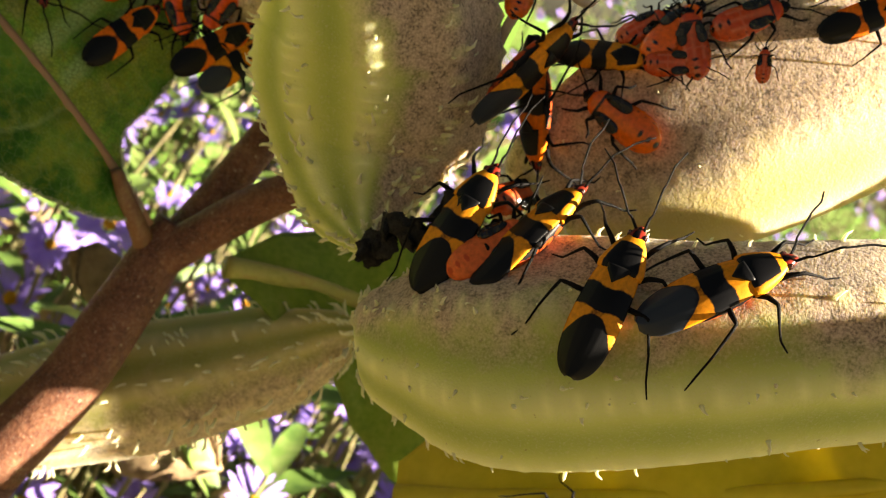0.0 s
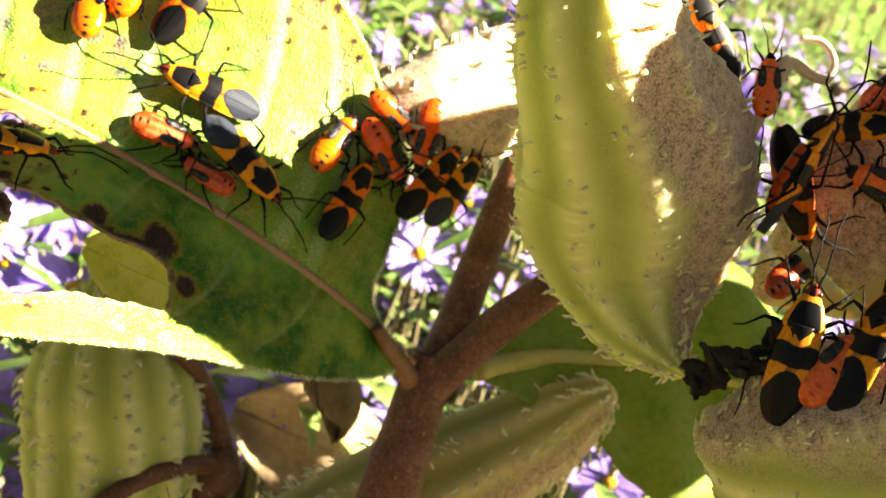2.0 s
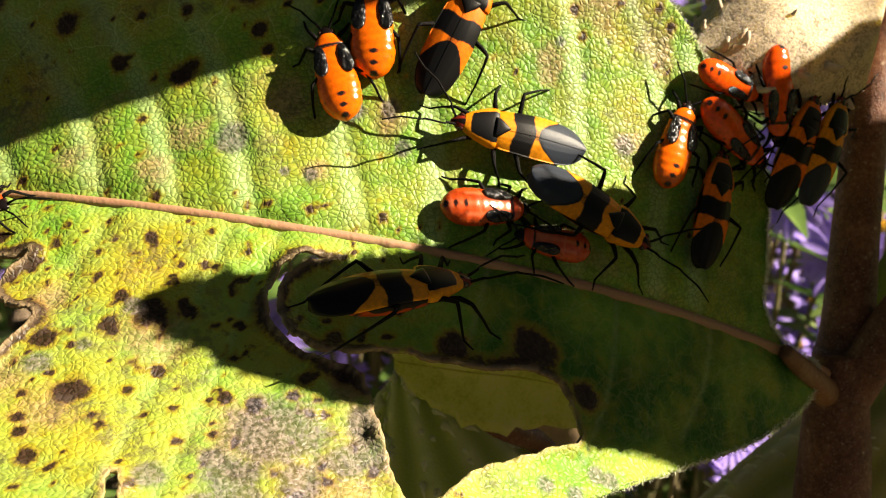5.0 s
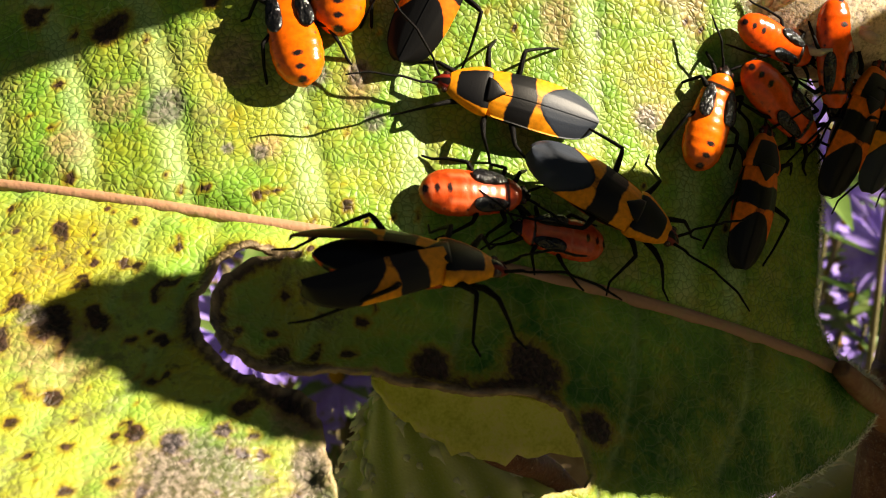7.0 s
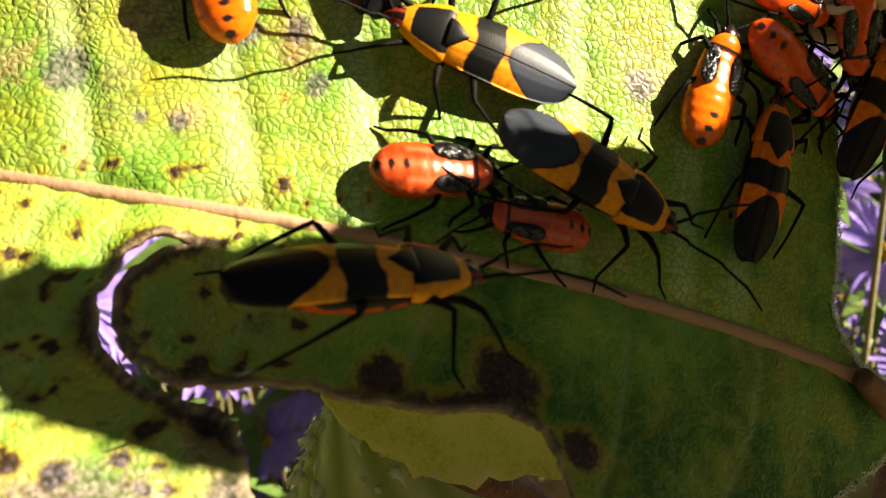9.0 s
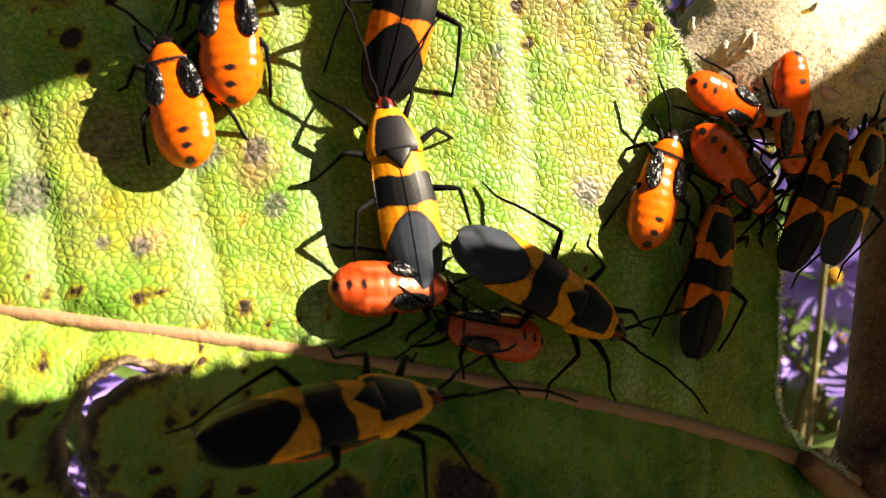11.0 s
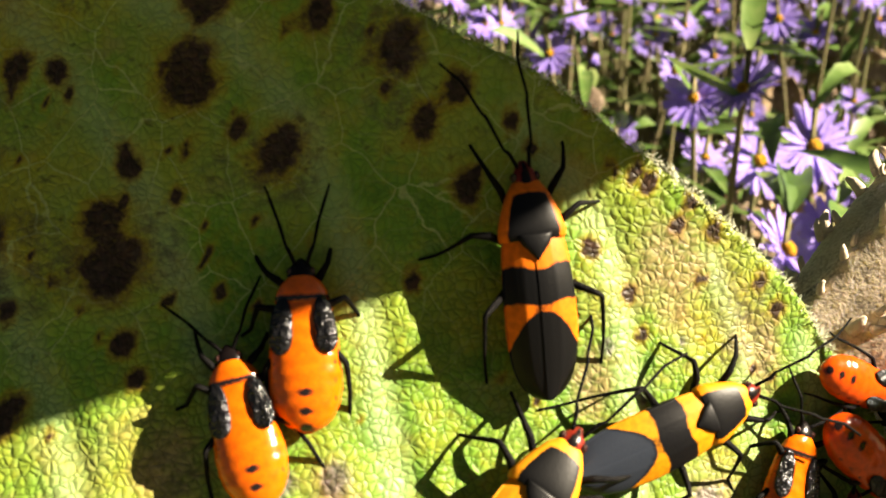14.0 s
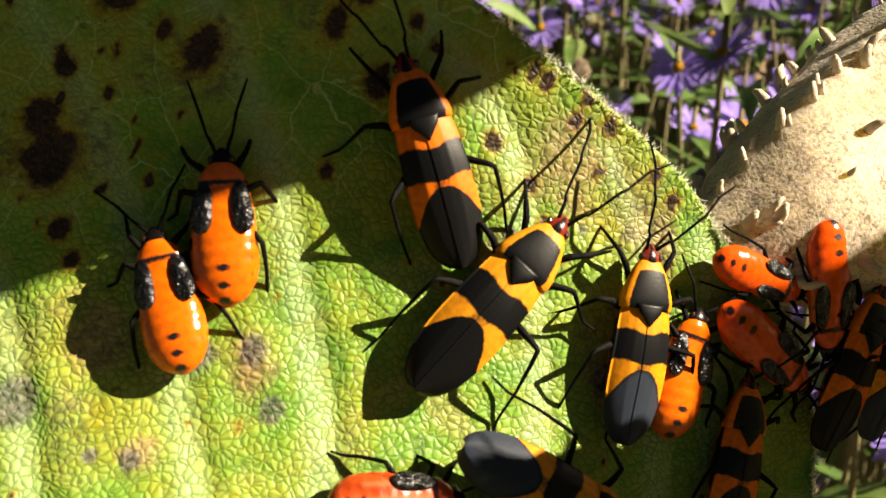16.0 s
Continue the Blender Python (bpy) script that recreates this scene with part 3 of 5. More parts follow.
    for r in range(nv - 1):
        for c in range(nu - 1):
            q = (r * nu + c, r * nu + c + 1, (r + 1) * nu + c + 1, (r + 1) * nu + c)
            s = [f[i] > 0 for i in q]
            if all(s):
                faces.append(tuple(vert(i) for i in q))
            elif any(s):
                for tri in ((q[0], q[1], q[2]), (q[0], q[2], q[3])):
                    poly = []
                    for a, b in zip(tri, tri[1:] + tri[:1]):
                        if f[a] > 0:
                            poly.append(vert(a))
                        if (f[a] > 0) != (f[b] > 0):
                            poly.append(vert(a, b))
                    if len(poly) >= 3:
                        faces.append(tuple(poly))
    vals = np.array(vals)
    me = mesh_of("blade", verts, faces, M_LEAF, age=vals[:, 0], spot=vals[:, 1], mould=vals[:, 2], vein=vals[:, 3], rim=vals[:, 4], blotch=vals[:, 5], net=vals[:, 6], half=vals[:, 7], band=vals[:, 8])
    root = tagged(new("milkweed_leaf"), "large green and yellow milkweed leaf, brown-spotted with eaten holes", "leaf")
    root.matrix_world = LM
    blade = put("blade", me, root)
    s = blade.modifiers.new("thickness", "SOLIDIFY")
    s.thickness, s.offset = 0.00035, -1
    # raised midrib
    line = []
    for u, v in mid:
        r = np.interp(u, [-80, -30, 20, 44], [0.25, 0.42, 0.52, 0.62])
        line.append((u / 1000, v / 1000, leaf_h(u / 1000, v / 1000) - 0.0004 - r * 0.00072, r / 1000))
    v, fc, _ = rings(line, 10)
    put("midrib", mesh_of("midrib", v, fc, M_RIB), root, "pinkish tan midrib")
    # short pale hairs along the margin
    hairs_v, hairs_f = [], []
    edge = spline(OUTLINE + OUTLINE[:1], 1400)[:-1]
    for i, (u, v) in enumerate(edge):
        if u < -45:
            continue
        for k in range(8):
            uu, vv = u + rng.uniform(-.2, .2), v + rng.uniform(-.2, .2)
            b = np.array((uu, vv, leaf_h(uu / 1000, vv / 1000) * 1000 + 0.05 + rng.uniform(-.25, .1)))
            tip = b + rng.normal(0, .19, 3) + np.array((0, 0, .16))
            o = len(hairs_v)
            d = rng.normal(0, .03, 3)
            hairs_v += [b / 1000 - d / 1000, b / 1000 + d / 1000, tip / 1000]
            hairs_f.append((o, o + 1, o + 2))
    tagged(put("margin_hairs", mesh_of("margin_hairs", hairs_v, hairs_f, M_HAIR, False), root, "fine pale hairs"), kind="stuff")
    return root


big_leaf()


# ---- pods ----
def pod(line, label, mat, ribs=9, felt=None, spines=160, spine_len=0.0011, seed=1, name="seed_pod", thin=1.0, press=None, slant=None, blunt=False, knobs=0.022, groove=0.03, cut=None, dent=None):
    """A pod along rows of x, y, z, radius: ribs with rows of small knobs, soft spines on the knobs."""
    rng = np.random.default_rng(seed)
    n, sides = 130, 96
    c = spline(line, n)
    c[:, 3] = np.maximum(c[:, 3], 0.0003)
    phase = rng.uniform(0, 6.28)
    lump = [(rng.uniform(0, 6.28), rng.integers(2, 6), rng.uniform(2, 9), rng.uniform(0, 6.28)) for k in range(5)]
    shift = rng.uniform(0, 6.28, ribs + 2)
    way_on = np.concatenate([[0], np.cumsum(np.linalg.norm(np.diff(c[:, :3], axis=0), axis=1))])

    def knob_at(i, a):
        turn = ribs * a + phase
        return max(0.0, math.cos(way_on[i] * 2400 + shift[int(round(turn / 6.2832)) % ribs])) ** 2 * max(0.0, math.cos(turn)) ** 3

    def radius(i, a, r):
        s = i / (n - 1)
        ends = min(1, 6 * s, 6 * (1 - s))
        w = sum(math.sin(m * a + f * s * 3 + p) for p, m, f, q in lump) / 5
        return r * (1 + (groove * math.cos(ribs * a + phase) + knobs * knob_at(i, a)) * ends + 0.02 * w)

    v, f, frames = rings(c, sides, radius)
    if press is not None:
        # flatten: move the near and the far side along one way, by so many mm
        way, stops, near, far = press
        way = np.array(way) / np.linalg.norm(way)
        for k in range(len(v)):
            i = k // sides
            w = float((v[k] - c[i, :3]) @ way) / (2 * c[i, 3]) + 0.5
            s = i / (n - 1)
            v[k] = v[k] + way * (np.interp(s, stops, near) * (1 - w) + np.interp(s, stops, far) * w) / 1000
    if slant is not None:
        # lean the visible side over towards the light
        deep, side, k2 = (np.array(slant[0]), np.array(slant[1]), slant[2])
        for k in range(len(v)):
            v[k] = v[k] + deep * k2 * float((v[k] - c[k // sides, :3]) @ side)
    if dent is not None:
        # shallow hollows pushed into the skin
        for middle, way, wide, deep in dent:
            for k in range(len(v)):
                q = float(np.linalg.norm((v[k] - np.array(middle))[[0, 2]])) / wide
                v[k] = v[k] + np.array(way) * deep * math.exp(-q ** 2.5)
    if cut is not None:
        # the end is squeezed flat against the stem
        at, way = np.array(cut[0]), np.array(cut[1])
        for k in range(len(v)):
            w = float((v[k] - at) @ way)
            if w > 0:
                v[k] = v[k] - way * 0.93 * w
    shell_at = np.array(v).reshape(n, sides, 3)
    rib, fl, kn = [], [], []
    for i in range(n):
        for k in range(sides):
            a = 2 * math.pi * k / sides
            rib.append(0.5 + 0.5 * math.cos(ribs * a + phase))
            kn.append(knob_at(i, a))
            d = frames[i][0] * math.cos(a) + frames[i][1] * math.sin(a)
            fl.append(0.5 if felt is None else felt(i / (n - 1), d))
    root = tagged(new(name), label, "seed pod")
    put("shell", mesh_of("shell", v, f, mat, rib=rib, felt=fl, knob=kn), root)
    sv, sf = [], []
    for k in range(spines):
        i = int(np.clip(rng.beta(1.2, 1.2) * (n - 5) + 2, 2, n - 4))
        a = (2 * math.pi * rng.integers(0, ribs) - phase) / ribs + rng.normal(0, 0.10)
        if cut is not None and float((shell_at[i, int(round(a / (2 * math.pi) * sides)) % sides] - np.array(cut[0])) @ np.array(cut[1])) > -0.0004:
            continue
        d = frames[i][0] * math.cos(a) + frames[i][1] * math.sin(a)
        t = c[min(i + 1, n - 1), :3] - c[i - 1, :3]
        t /= np.linalg.norm(t)
        b = shell_at[i, int(round(a / (2 * math.pi) * sides)) % sides] - d * 0.015 * c[i, 3]
        ln = spine_len * rng.uniform(0.45, 1.25)
        bend = t * rng.uniform(-0.2, 0.9) * ln + np.cross(t, d) * rng.uniform(-0.35, 0.35) * ln
        rows = [(*b, thin * 0.30 * ln + 0.0001), (*(b + d * ln * 0.30 + bend * 0.08), thin * 0.17 * ln + 0.00005), (*(b + d * ln * 0.62 + bend * 0.35), 0.10 * ln + 0.00003), (*(b + d * ln * 0.85 + bend), 0.00003)]
        if blunt:
            rows = [(*q[:3], w * ln) for q, w in zip(rows, (0.27, 0.24, 0.20, 0.09))]
        vv, ff, _ = rings(rows, 7 if blunt else 6)
        o = len(sv)
        sv += vv
        sf += [tuple(x + o for x in q) for q in ff]
    if spines:
        tagged(put("spine_cover", mesh_of("spine_cover", sv, sf, M_FINGER if blunt else M_SPINE), root, "soft pale spines"), kind="stuff")
    return root


def face(x, y, z, base=0.5, gain=0.8):
    d0 = np.array((x, y, z), float)
    d0 /= np.linalg.norm(d0)
    return lambda s, d: base + gain * float(d @ d0)


pod([(0.0019, 0.1085, 0.7191, 0.0005), (0.0007, 0.1104, 0.7196, 0.0025), (-0.0015, 0.1129, 0.7217, 0.0060), (-0.0034, 0.1149, 0.7254, 0.0091), (-0.0052, 0.1160, 0.7301, 0.0114), (-0.0072, 0.1160, 0.7349, 0.0121), (-0.0098, 0.1149, 0.7396, 0.0114), (-0.0137, 0.1124, 0.7438, 0.0091), (-0.0165, 0.1105, 0.7475, 0.0079), (-0.0187, 0.1099, 0.7513, 0.0066), (-0.0190, 0.1100, 0.7552, 0.0047), (-0.0197, 0.1103, 0.7586, 0.0029), (-0.0217, 0.1110, 0.7600, 0.0005)], "plump pale green milkweed pod with brown felted side and short spines", M_POD, 9, face(1, -0.1, 0.35, 0.2, 0.95), 420, 0.0012, 1, thin=0.55, knobs=0.045,
    press=((0.113, 0.947, -0.3), (0, 0.1, 0.25, 0.42, 0.55, 0.7, 1), (0, 4.0, 7.6, 7.0, 4.2, 2.2, 0), (0, 0, 0, 0, 0, 0, 0)))
pod([(0.0052, 0.1067, 0.7123, 0.0006), (0.0063, 0.1063, 0.7132, 0.0039), (0.0094, 0.1053, 0.7144, 0.0067), (0.0131, 0.1045, 0.7164, 0.0090), (0.0184, 0.1028, 0.7194, 0.0103), (0.0248, 0.1009, 0.7241, 0.0101), (0.0311, 0.0990, 0.7290, 0.0094), (0.0373, 0.0981, 0.7338, 0.0087), (0.0441, 0.0982, 0.7385, 0.0080), (0.0499, 0.0987, 0.7425, 0.0056), (0.0549, 0.0992, 0.7460, 0.0014)], "pale yellow-green milkweed pod lying under the bugs", M_POD, 8, face(0.1, -0.3, 1, 0.12, 0.85), 300, 0.0009, 2, thin=0.6, knobs=0.014, groove=0.03)
pod([(0.0133, 0.1255, 0.7234, 0.0012), (0.0154, 0.1254, 0.7280, 0.0057), (0.0193, 0.1260, 0.7344, 0.0095), (0.0244, 0.1269, 0.7419, 0.0117), (0.0302, 0.1278, 0.7500, 0.0124), (0.0364, 0.1287, 0.7583, 0.0121), (0.0432, 0.1303, 0.7675, 0.0102), (0.0489, 0.1317, 0.7753, 0.0030)], "brown felted milkweed pod in bright sun", M_FELT, 7, face(-0.5, -0.2, 1, 0.5, 0.7), 120, 0.0004, 3, groove=0.03, knobs=0.004,
    press=((0.156, 0.988, 0), (0, 0.2, 0.96, 1), (0, 0, 0, 0), (0, -15, -13, -4)))
pod([(0.0067, 0.1404, 0.7015, 0.0010), (0.0047, 0.1409, 0.6992, 0.0035), (-0.0001, 0.1416, 0.6929, 0.0063), (-0.0062, 0.1414, 0.6867, 0.0074), (-0.0134, 0.1411, 0.6800, 0.0082), (-0.0207, 0.1409, 0.6732, 0.0081), (-0.0282, 0.1406, 0.6662, 0.0072), (-0.0368, 0.1404, 0.6585, 0.0062), (-0.0446, 0.1402, 0.6517, 0.0015)], "buff green milkweed pod with fine curled spines on top", M_BUFF, 9, face(0.2, -0.5, -0.5, 0.25, 0.4), 380, 0.0018, 4, thin=0.25, knobs=0.010)
pod([(-0.0592, 0.1448, 0.6987, 0.0008), (-0.0584, 0.1436, 0.6966, 0.0036), (-0.057, 0.142, 0.6924, 0.007), (-0.0555, 0.1403, 0.6868, 0.0102), (-0.0536, 0.1396, 0.6805, 0.0108), (-0.0524, 0.1387, 0.6734, 0.0104), (-0.0508, 0.139, 0.6642, 0.0078), (-0.0497, 0.1389, 0.6565, 0.0015)], "small ribbed green milkweed pod under the leaf", M_POD, 12, lambda s, d: 0.1, 420, 0.0014, 5, knobs=0.03)
pod([(-0.0331, 0.1410, 0.7280, 0.0008), (-0.0311, 0.1412, 0.7293, 0.0038), (-0.0260, 0.1423, 0.7311, 0.0064), (-0.0202, 0.1439, 0.7332, 0.0078), (-0.0136, 0.1467, 0.7356, 0.0085), (-0.0067, 0.1493, 0.7382, 0.0081), (-0.0011, 0.1514, 0.7405, 0.0060), (0.0033, 0.1529, 0.7421, 0.0013)], "cream woolly milkweed pod with soft spines beside the leaf", M_WOOL, 8, lambda s, d: 0.55, 170, 0.0014, 6, slant=((0.142, 0.887, -0.439), (0.883, 0.087, 0.462), 1.3), blunt=True, cut=((-0.0152, 0.1455, 0.7200), (0.9135, -0.3938, -0.1019)), dent=(((-0.0202, 0.1393, 0.7372), (0.333, 0.927, -0.176), 0.0050, 0.0030),))


# ---- stems ----
def stem_part(name, line, mat, parent, label="", sides=20, count=30, knob=0.03):
    c = spline(line, count)
    rng = np.random.default_rng(len(name) + int(abs(c[0, 0]) * 1e5))
    w = rng.uniform(0, 6.28, 4)

    def radius(i, a, r):
        return r * (1 + knob * (math.sin(2 * a + i * 0.35 + w[0]) + math.sin(3 * a - i * 0.22 + w[1])) / 2)
    v, f, _ = rings(c, sides, radius)
    return put(name, mesh_of(name, v, f, mat), parent, label)


stalk = tagged(new("milkweed_stalk"), "reddish brown forked milkweed stem rising between the pods", "plant stem")
low = [(-0.0226, 0.1258, 0.6696, 0.0042), (-0.0196, 0.1278, 0.6818, 0.0037), (-0.0188, 0.1300, 0.6910, 0.0036), (-0.0184, 0.1327, 0.6996, 0.0030), (-0.0183, 0.1337, 0.7035, 0.0025)]
stem_part("main_stem", low, M_BARK, stalk)
stem_part("lower_stem", [(low[0][0] - 0.12, low[0][1] + 0.05, -0.01, 0.006), (low[0][0] - 0.055, low[0][1] + 0.022, 0.36, 0.0055), low[0]], M_BARK, stalk, count=40)
stem_part("upper_stem", [(-0.0186, 0.1340, 0.6980, 0.0029), (-0.0169, 0.1356, 0.7037, 0.0026), (-0.0155, 0.1397, 0.7140, 0.0023), (-0.0139, 0.1438, 0.7243, 0.0021), (-0.0115, 0.1478, 0.7326, 0.0020), (-0.0099, 0.1492, 0.7395, 0.0020), (-0.0062, 0.1530, 0.7530, 0.0019)], M_BARK, stalk)
stem_part("side_branch", [(-0.0187, 0.1323, 0.6982, 0.0027), (-0.0157, 0.1325, 0.7034, 0.0024), (-0.0124, 0.1324, 0.7092, 0.0023), (-0.0090, 0.1324, 0.7139, 0.0022), (-0.0041, 0.1345, 0.7191, 0.0020)], M_BARK, stalk)
stem_part("petiole", [(-0.0186, 0.1335, 0.6980, 0.0014), (-0.0199, 0.1318, 0.6999, 0.0014), (-0.0215, 0.1304, 0.7019, 0.0012), (-0.0239, 0.1291, 0.7045, 0.0010), (-0.0263, 0.1286, 0.7071, 0.0007)], M_PETIOLE, stalk, "greenish tan leaf stalk")

stalk2 = tagged(new("milkweed_stalk"), "thinner brown milkweed stem with a scarred node and curved pod stalks", "plant stem")
low = [(-0.0394, 0.1404, 0.6543, 0.0026), (-0.0399, 0.1416, 0.6646, 0.0026), (-0.0403, 0.1425, 0.6738, 0.0029), (-0.0402, 0.1429, 0.6768, 0.0027)]
stem_part("main_stem", low, M_BARK, stalk2)
stem_part("lower_stem", [(low[0][0] - 0.06, low[0][1] + 0.05, -0.01, 0.004), (low[0][0] - 0.03, low[0][1] + 0.025, 0.36, 0.0036), low[0]], M_BARK, stalk2, count=40)
stem_part("pedicel", [(-0.0392, 0.1426, 0.6763, 0.0020), (-0.0400, 0.1433, 0.6797, 0.0013), (-0.0425, 0.1422, 0.6854, 0.0012), (-0.0461, 0.1393, 0.6916, 0.0012), (-0.0489, 0.1356, 0.6954, 0.0011), (-0.0512, 0.1348, 0.6972, 0.0011), (-0.0534, 0.1375, 0.6975, 0.0010), (-0.0552, 0.1410, 0.6950, 0.0009)], M_BARK, stalk2, sides=14)
stem_part("tendril", [(0.0033, 0.1209, 0.7374, 0.0005), (0.0027, 0.1181, 0.7432, 0.00056), (0.0032, 0.1188, 0.747, 0.00068), (0.0041, 0.1196, 0.7495, 0.00074), (0.0062, 0.1196, 0.7489, 0.00062), (0.0083, 0.1198, 0.7488, 0.0005), (0.0086, 0.1204, 0.7506, 0.00037), (0.007, 0.1211, 0.752, 0.00037), (0.0048, 0.1213, 0.7517, 0.00031)], M_FINGER, stalk, "curled pale tan dry stalk", sides=10, count=60)
stem_part("pedicel", [(-0.0401, 0.1423, 0.6767, 0.0015), (-0.0449, 0.1329, 0.6802, 0.0012), (-0.0496, 0.1288, 0.6787, 0.0012), (-0.0543, 0.1257, 0.6738, 0.0011), (-0.06, 0.1231, 0.667, 0.0011)], M_BARK, stalk2, sides=14)
stem_part("node", [(-0.0390, 0.1424, 0.6735, 0.0021), (-0.0389, 0.1422, 0.6748, 0.0029), (-0.0392, 0.1422, 0.6762, 0.0027), (-0.0394, 0.1425, 0.6777, 0.0022), (-0.0398, 0.1431, 0.6790, 0.0013)], M_BARK, stalk2, "knobbly brown stem joint", sides=18)


# ---- other leaves, dried flower ----
def blade(name, mid, half, normal, mat, label, count=40, across=14, lobes=0.03, sag=0.12, seed=1, category="leaf", lower=1.0):
    """A leaf along a midrib; half: half width along it; normal: the way its face looks."""
    rng = np.random.default_rng(seed)
    c = spline([(*p, h) for p, h in zip(mid, half)], count)
    nrm = np.array(normal, float)
    nrm /= np.linalg.norm(nrm)
    tang = np.gradient(c[:, :3], axis=0)
    verts, faces = [], []
    ph = rng.uniform(0, 6.28, 4)
    for i in range(count):
        t = tang[i] / np.linalg.norm(tang[i])
        side = np.cross(nrm, t)
        side /= np.linalg.norm(side)
        up = np.cross(t, side)
        for k in range(across + 1):
            s = 2 * k / across - 1
            w = max(c[i, 3], 0.0002) * (1 + lobes * math.sin(i * 0.9 + ph[0]) * abs(s)) * (lower if s < 0 else 1.0)
            z = -sag * w * s * s + 0.05 * w * math.sin(i * 0.5 + 3 * s + ph[1])
            verts.append(c[i, :3] + side * w * s + up * z)
    for i in range(count - 1):
        for k in range(across):
            a = i * (across + 1) + k
            faces.append((a, a + 1, a + across + 2, a + across + 1))
    root = tagged(new(name), label, category)
    b = put("blade", mesh_of("blade", verts, faces, mat), root)
    th = b.modifiers.new("thickness", "SOLIDIFY")
    th.thickness, th.offset = 0.0004, 0
    rib = [(*(c[i, :3]), 0.0005 + 0.0010 * (1 - i / count)) for i in range(count)]
    v, f, _ = rings(rib, 8)
    put("midrib", mesh_of("midrib", v, f, M_RIDGE if mat is M_GREEN else mat), root, "pale midrib")
    return root


blade("milkweed_leaf", [(-0.0115, 0.1390, 0.7002), (-0.0069, 0.1419, 0.7012), (-0.0016, 0.1447, 0.7020), (0.0054, 0.1467, 0.7028), (0.0129, 0.1486, 0.7031), (0.0226, 0.1505, 0.7028), (0.0338, 0.1518, 0.7014)], [0.0010, 0.005, 0.0085, 0.012, 0.017, 0.019, 0.012], (-0.2, -0.75, 0.6), M_GREEN, "green milkweed leaf with pale midrib behind the pods", seed=3)
blade("milkweed_leaf", [(0.0185, 0.1197, 0.6939), (0.0285, 0.1176, 0.7010), (0.0403, 0.1157, 0.7096), (0.0511, 0.1139, 0.7184), (0.0611, 0.1121, 0.7271), (0.0694, 0.1120, 0.7338)], [0.004, 0.014, 0.02, 0.022, 0.02, 0.01], (0.1, -0.75, 0.65), M_YELLOW, "bright yellow milkweed leaf under the pod", seed=5)


def strip_leaf(edge_a, edge_b, mat, name, label, category="leaf", seed=8, jagged=0.0, bow=0.0012, vein=0.0005):
    """A leaf between two edges."""
    top, low = spline(edge_a, 30), spline(edge_b, 30)
    rng = np.random.default_rng(seed)
    face_way = np.cross(top[15] - top[14], low[15] - top[15])
    face_way = face_way / np.linalg.norm(face_way)
    verts, faces = [], []
    for i in range(30):
        jag = 1 + rng.uniform(-1, 1) * jagged
        for k in range(13):
            w = k / 12 * jag
            verts.append(top[i] * (1 - w) + low[i] * w + face_way * bow * math.sin(math.pi * min(w, 1)))
    for i in range(29):
        for k in range(12):
            a = i * 13 + k
            faces.append((a, a + 1, a + 14, a + 13))
    root = tagged(new(name), label, category)
    b = put("blade", mesh_of("blade", verts, faces, mat), root)
    th = b.modifiers.new("thickness", "SOLIDIFY")
    th.thickness, th.offset = 0.0003, 0
    v, f, _ = rings([(*(0.5 * (a + q)), vein) for a, q in zip(top, low)], 6)
    put("vein", mesh_of("vein", v, f, mat), root)
    return root


# added leaf out of view: casts the shadow over the large leaf's upper part
strip_leaf([(-0.0376, 0.1261, 0.7701), (-0.0172, 0.1241, 0.7775), (-0.0001, 0.1245, 0.7827), (0.0158, 0.1259, 0.7870), (0.0306, 0.1285, 0.7928), (0.0414, 0.1310, 0.8001)], [(-0.0375, 0.1591, 0.7995), (-0.0164, 0.1512, 0.8203), (0.0015, 0.1446, 0.8348), (0.0183, 0.1390, 0.8425), (0.0339, 0.1350, 0.8404), (0.0453, 0.1323, 0.8178)], M_GREEN, "milkweed_leaf", "unseen green milkweed leaf added to shade the large leaf's upper part", bow=0.003)
# second added leaf, never in view, keeps sun off the plump pod's flank
strip_leaf([(0.0406, 0.0971, 0.7848), (0.0435, 0.0959, 0.7802), (0.0458, 0.0982, 0.7755), (0.0484, 0.1004, 0.7703), (0.0520, 0.1015, 0.7653), (0.0541, 0.0987, 0.7616), (0.0573, 0.0980, 0.7566), (0.0601, 0.0996, 0.7528)], [(0.0396, 0.1068, 0.7885), (0.0448, 0.1111, 0.7818), (0.0482, 0.1131, 0.7755), (0.0504, 0.1112, 0.7699), (0.0536, 0.1097, 0.7649), (0.0569, 0.1094, 0.7599), (0.0607, 0.1126, 0.7549), (0.0627, 0.1072, 0.7508)], M_GREEN, "milkweed_leaf", "small unseen green leaf added to shade the plump pod's flank")
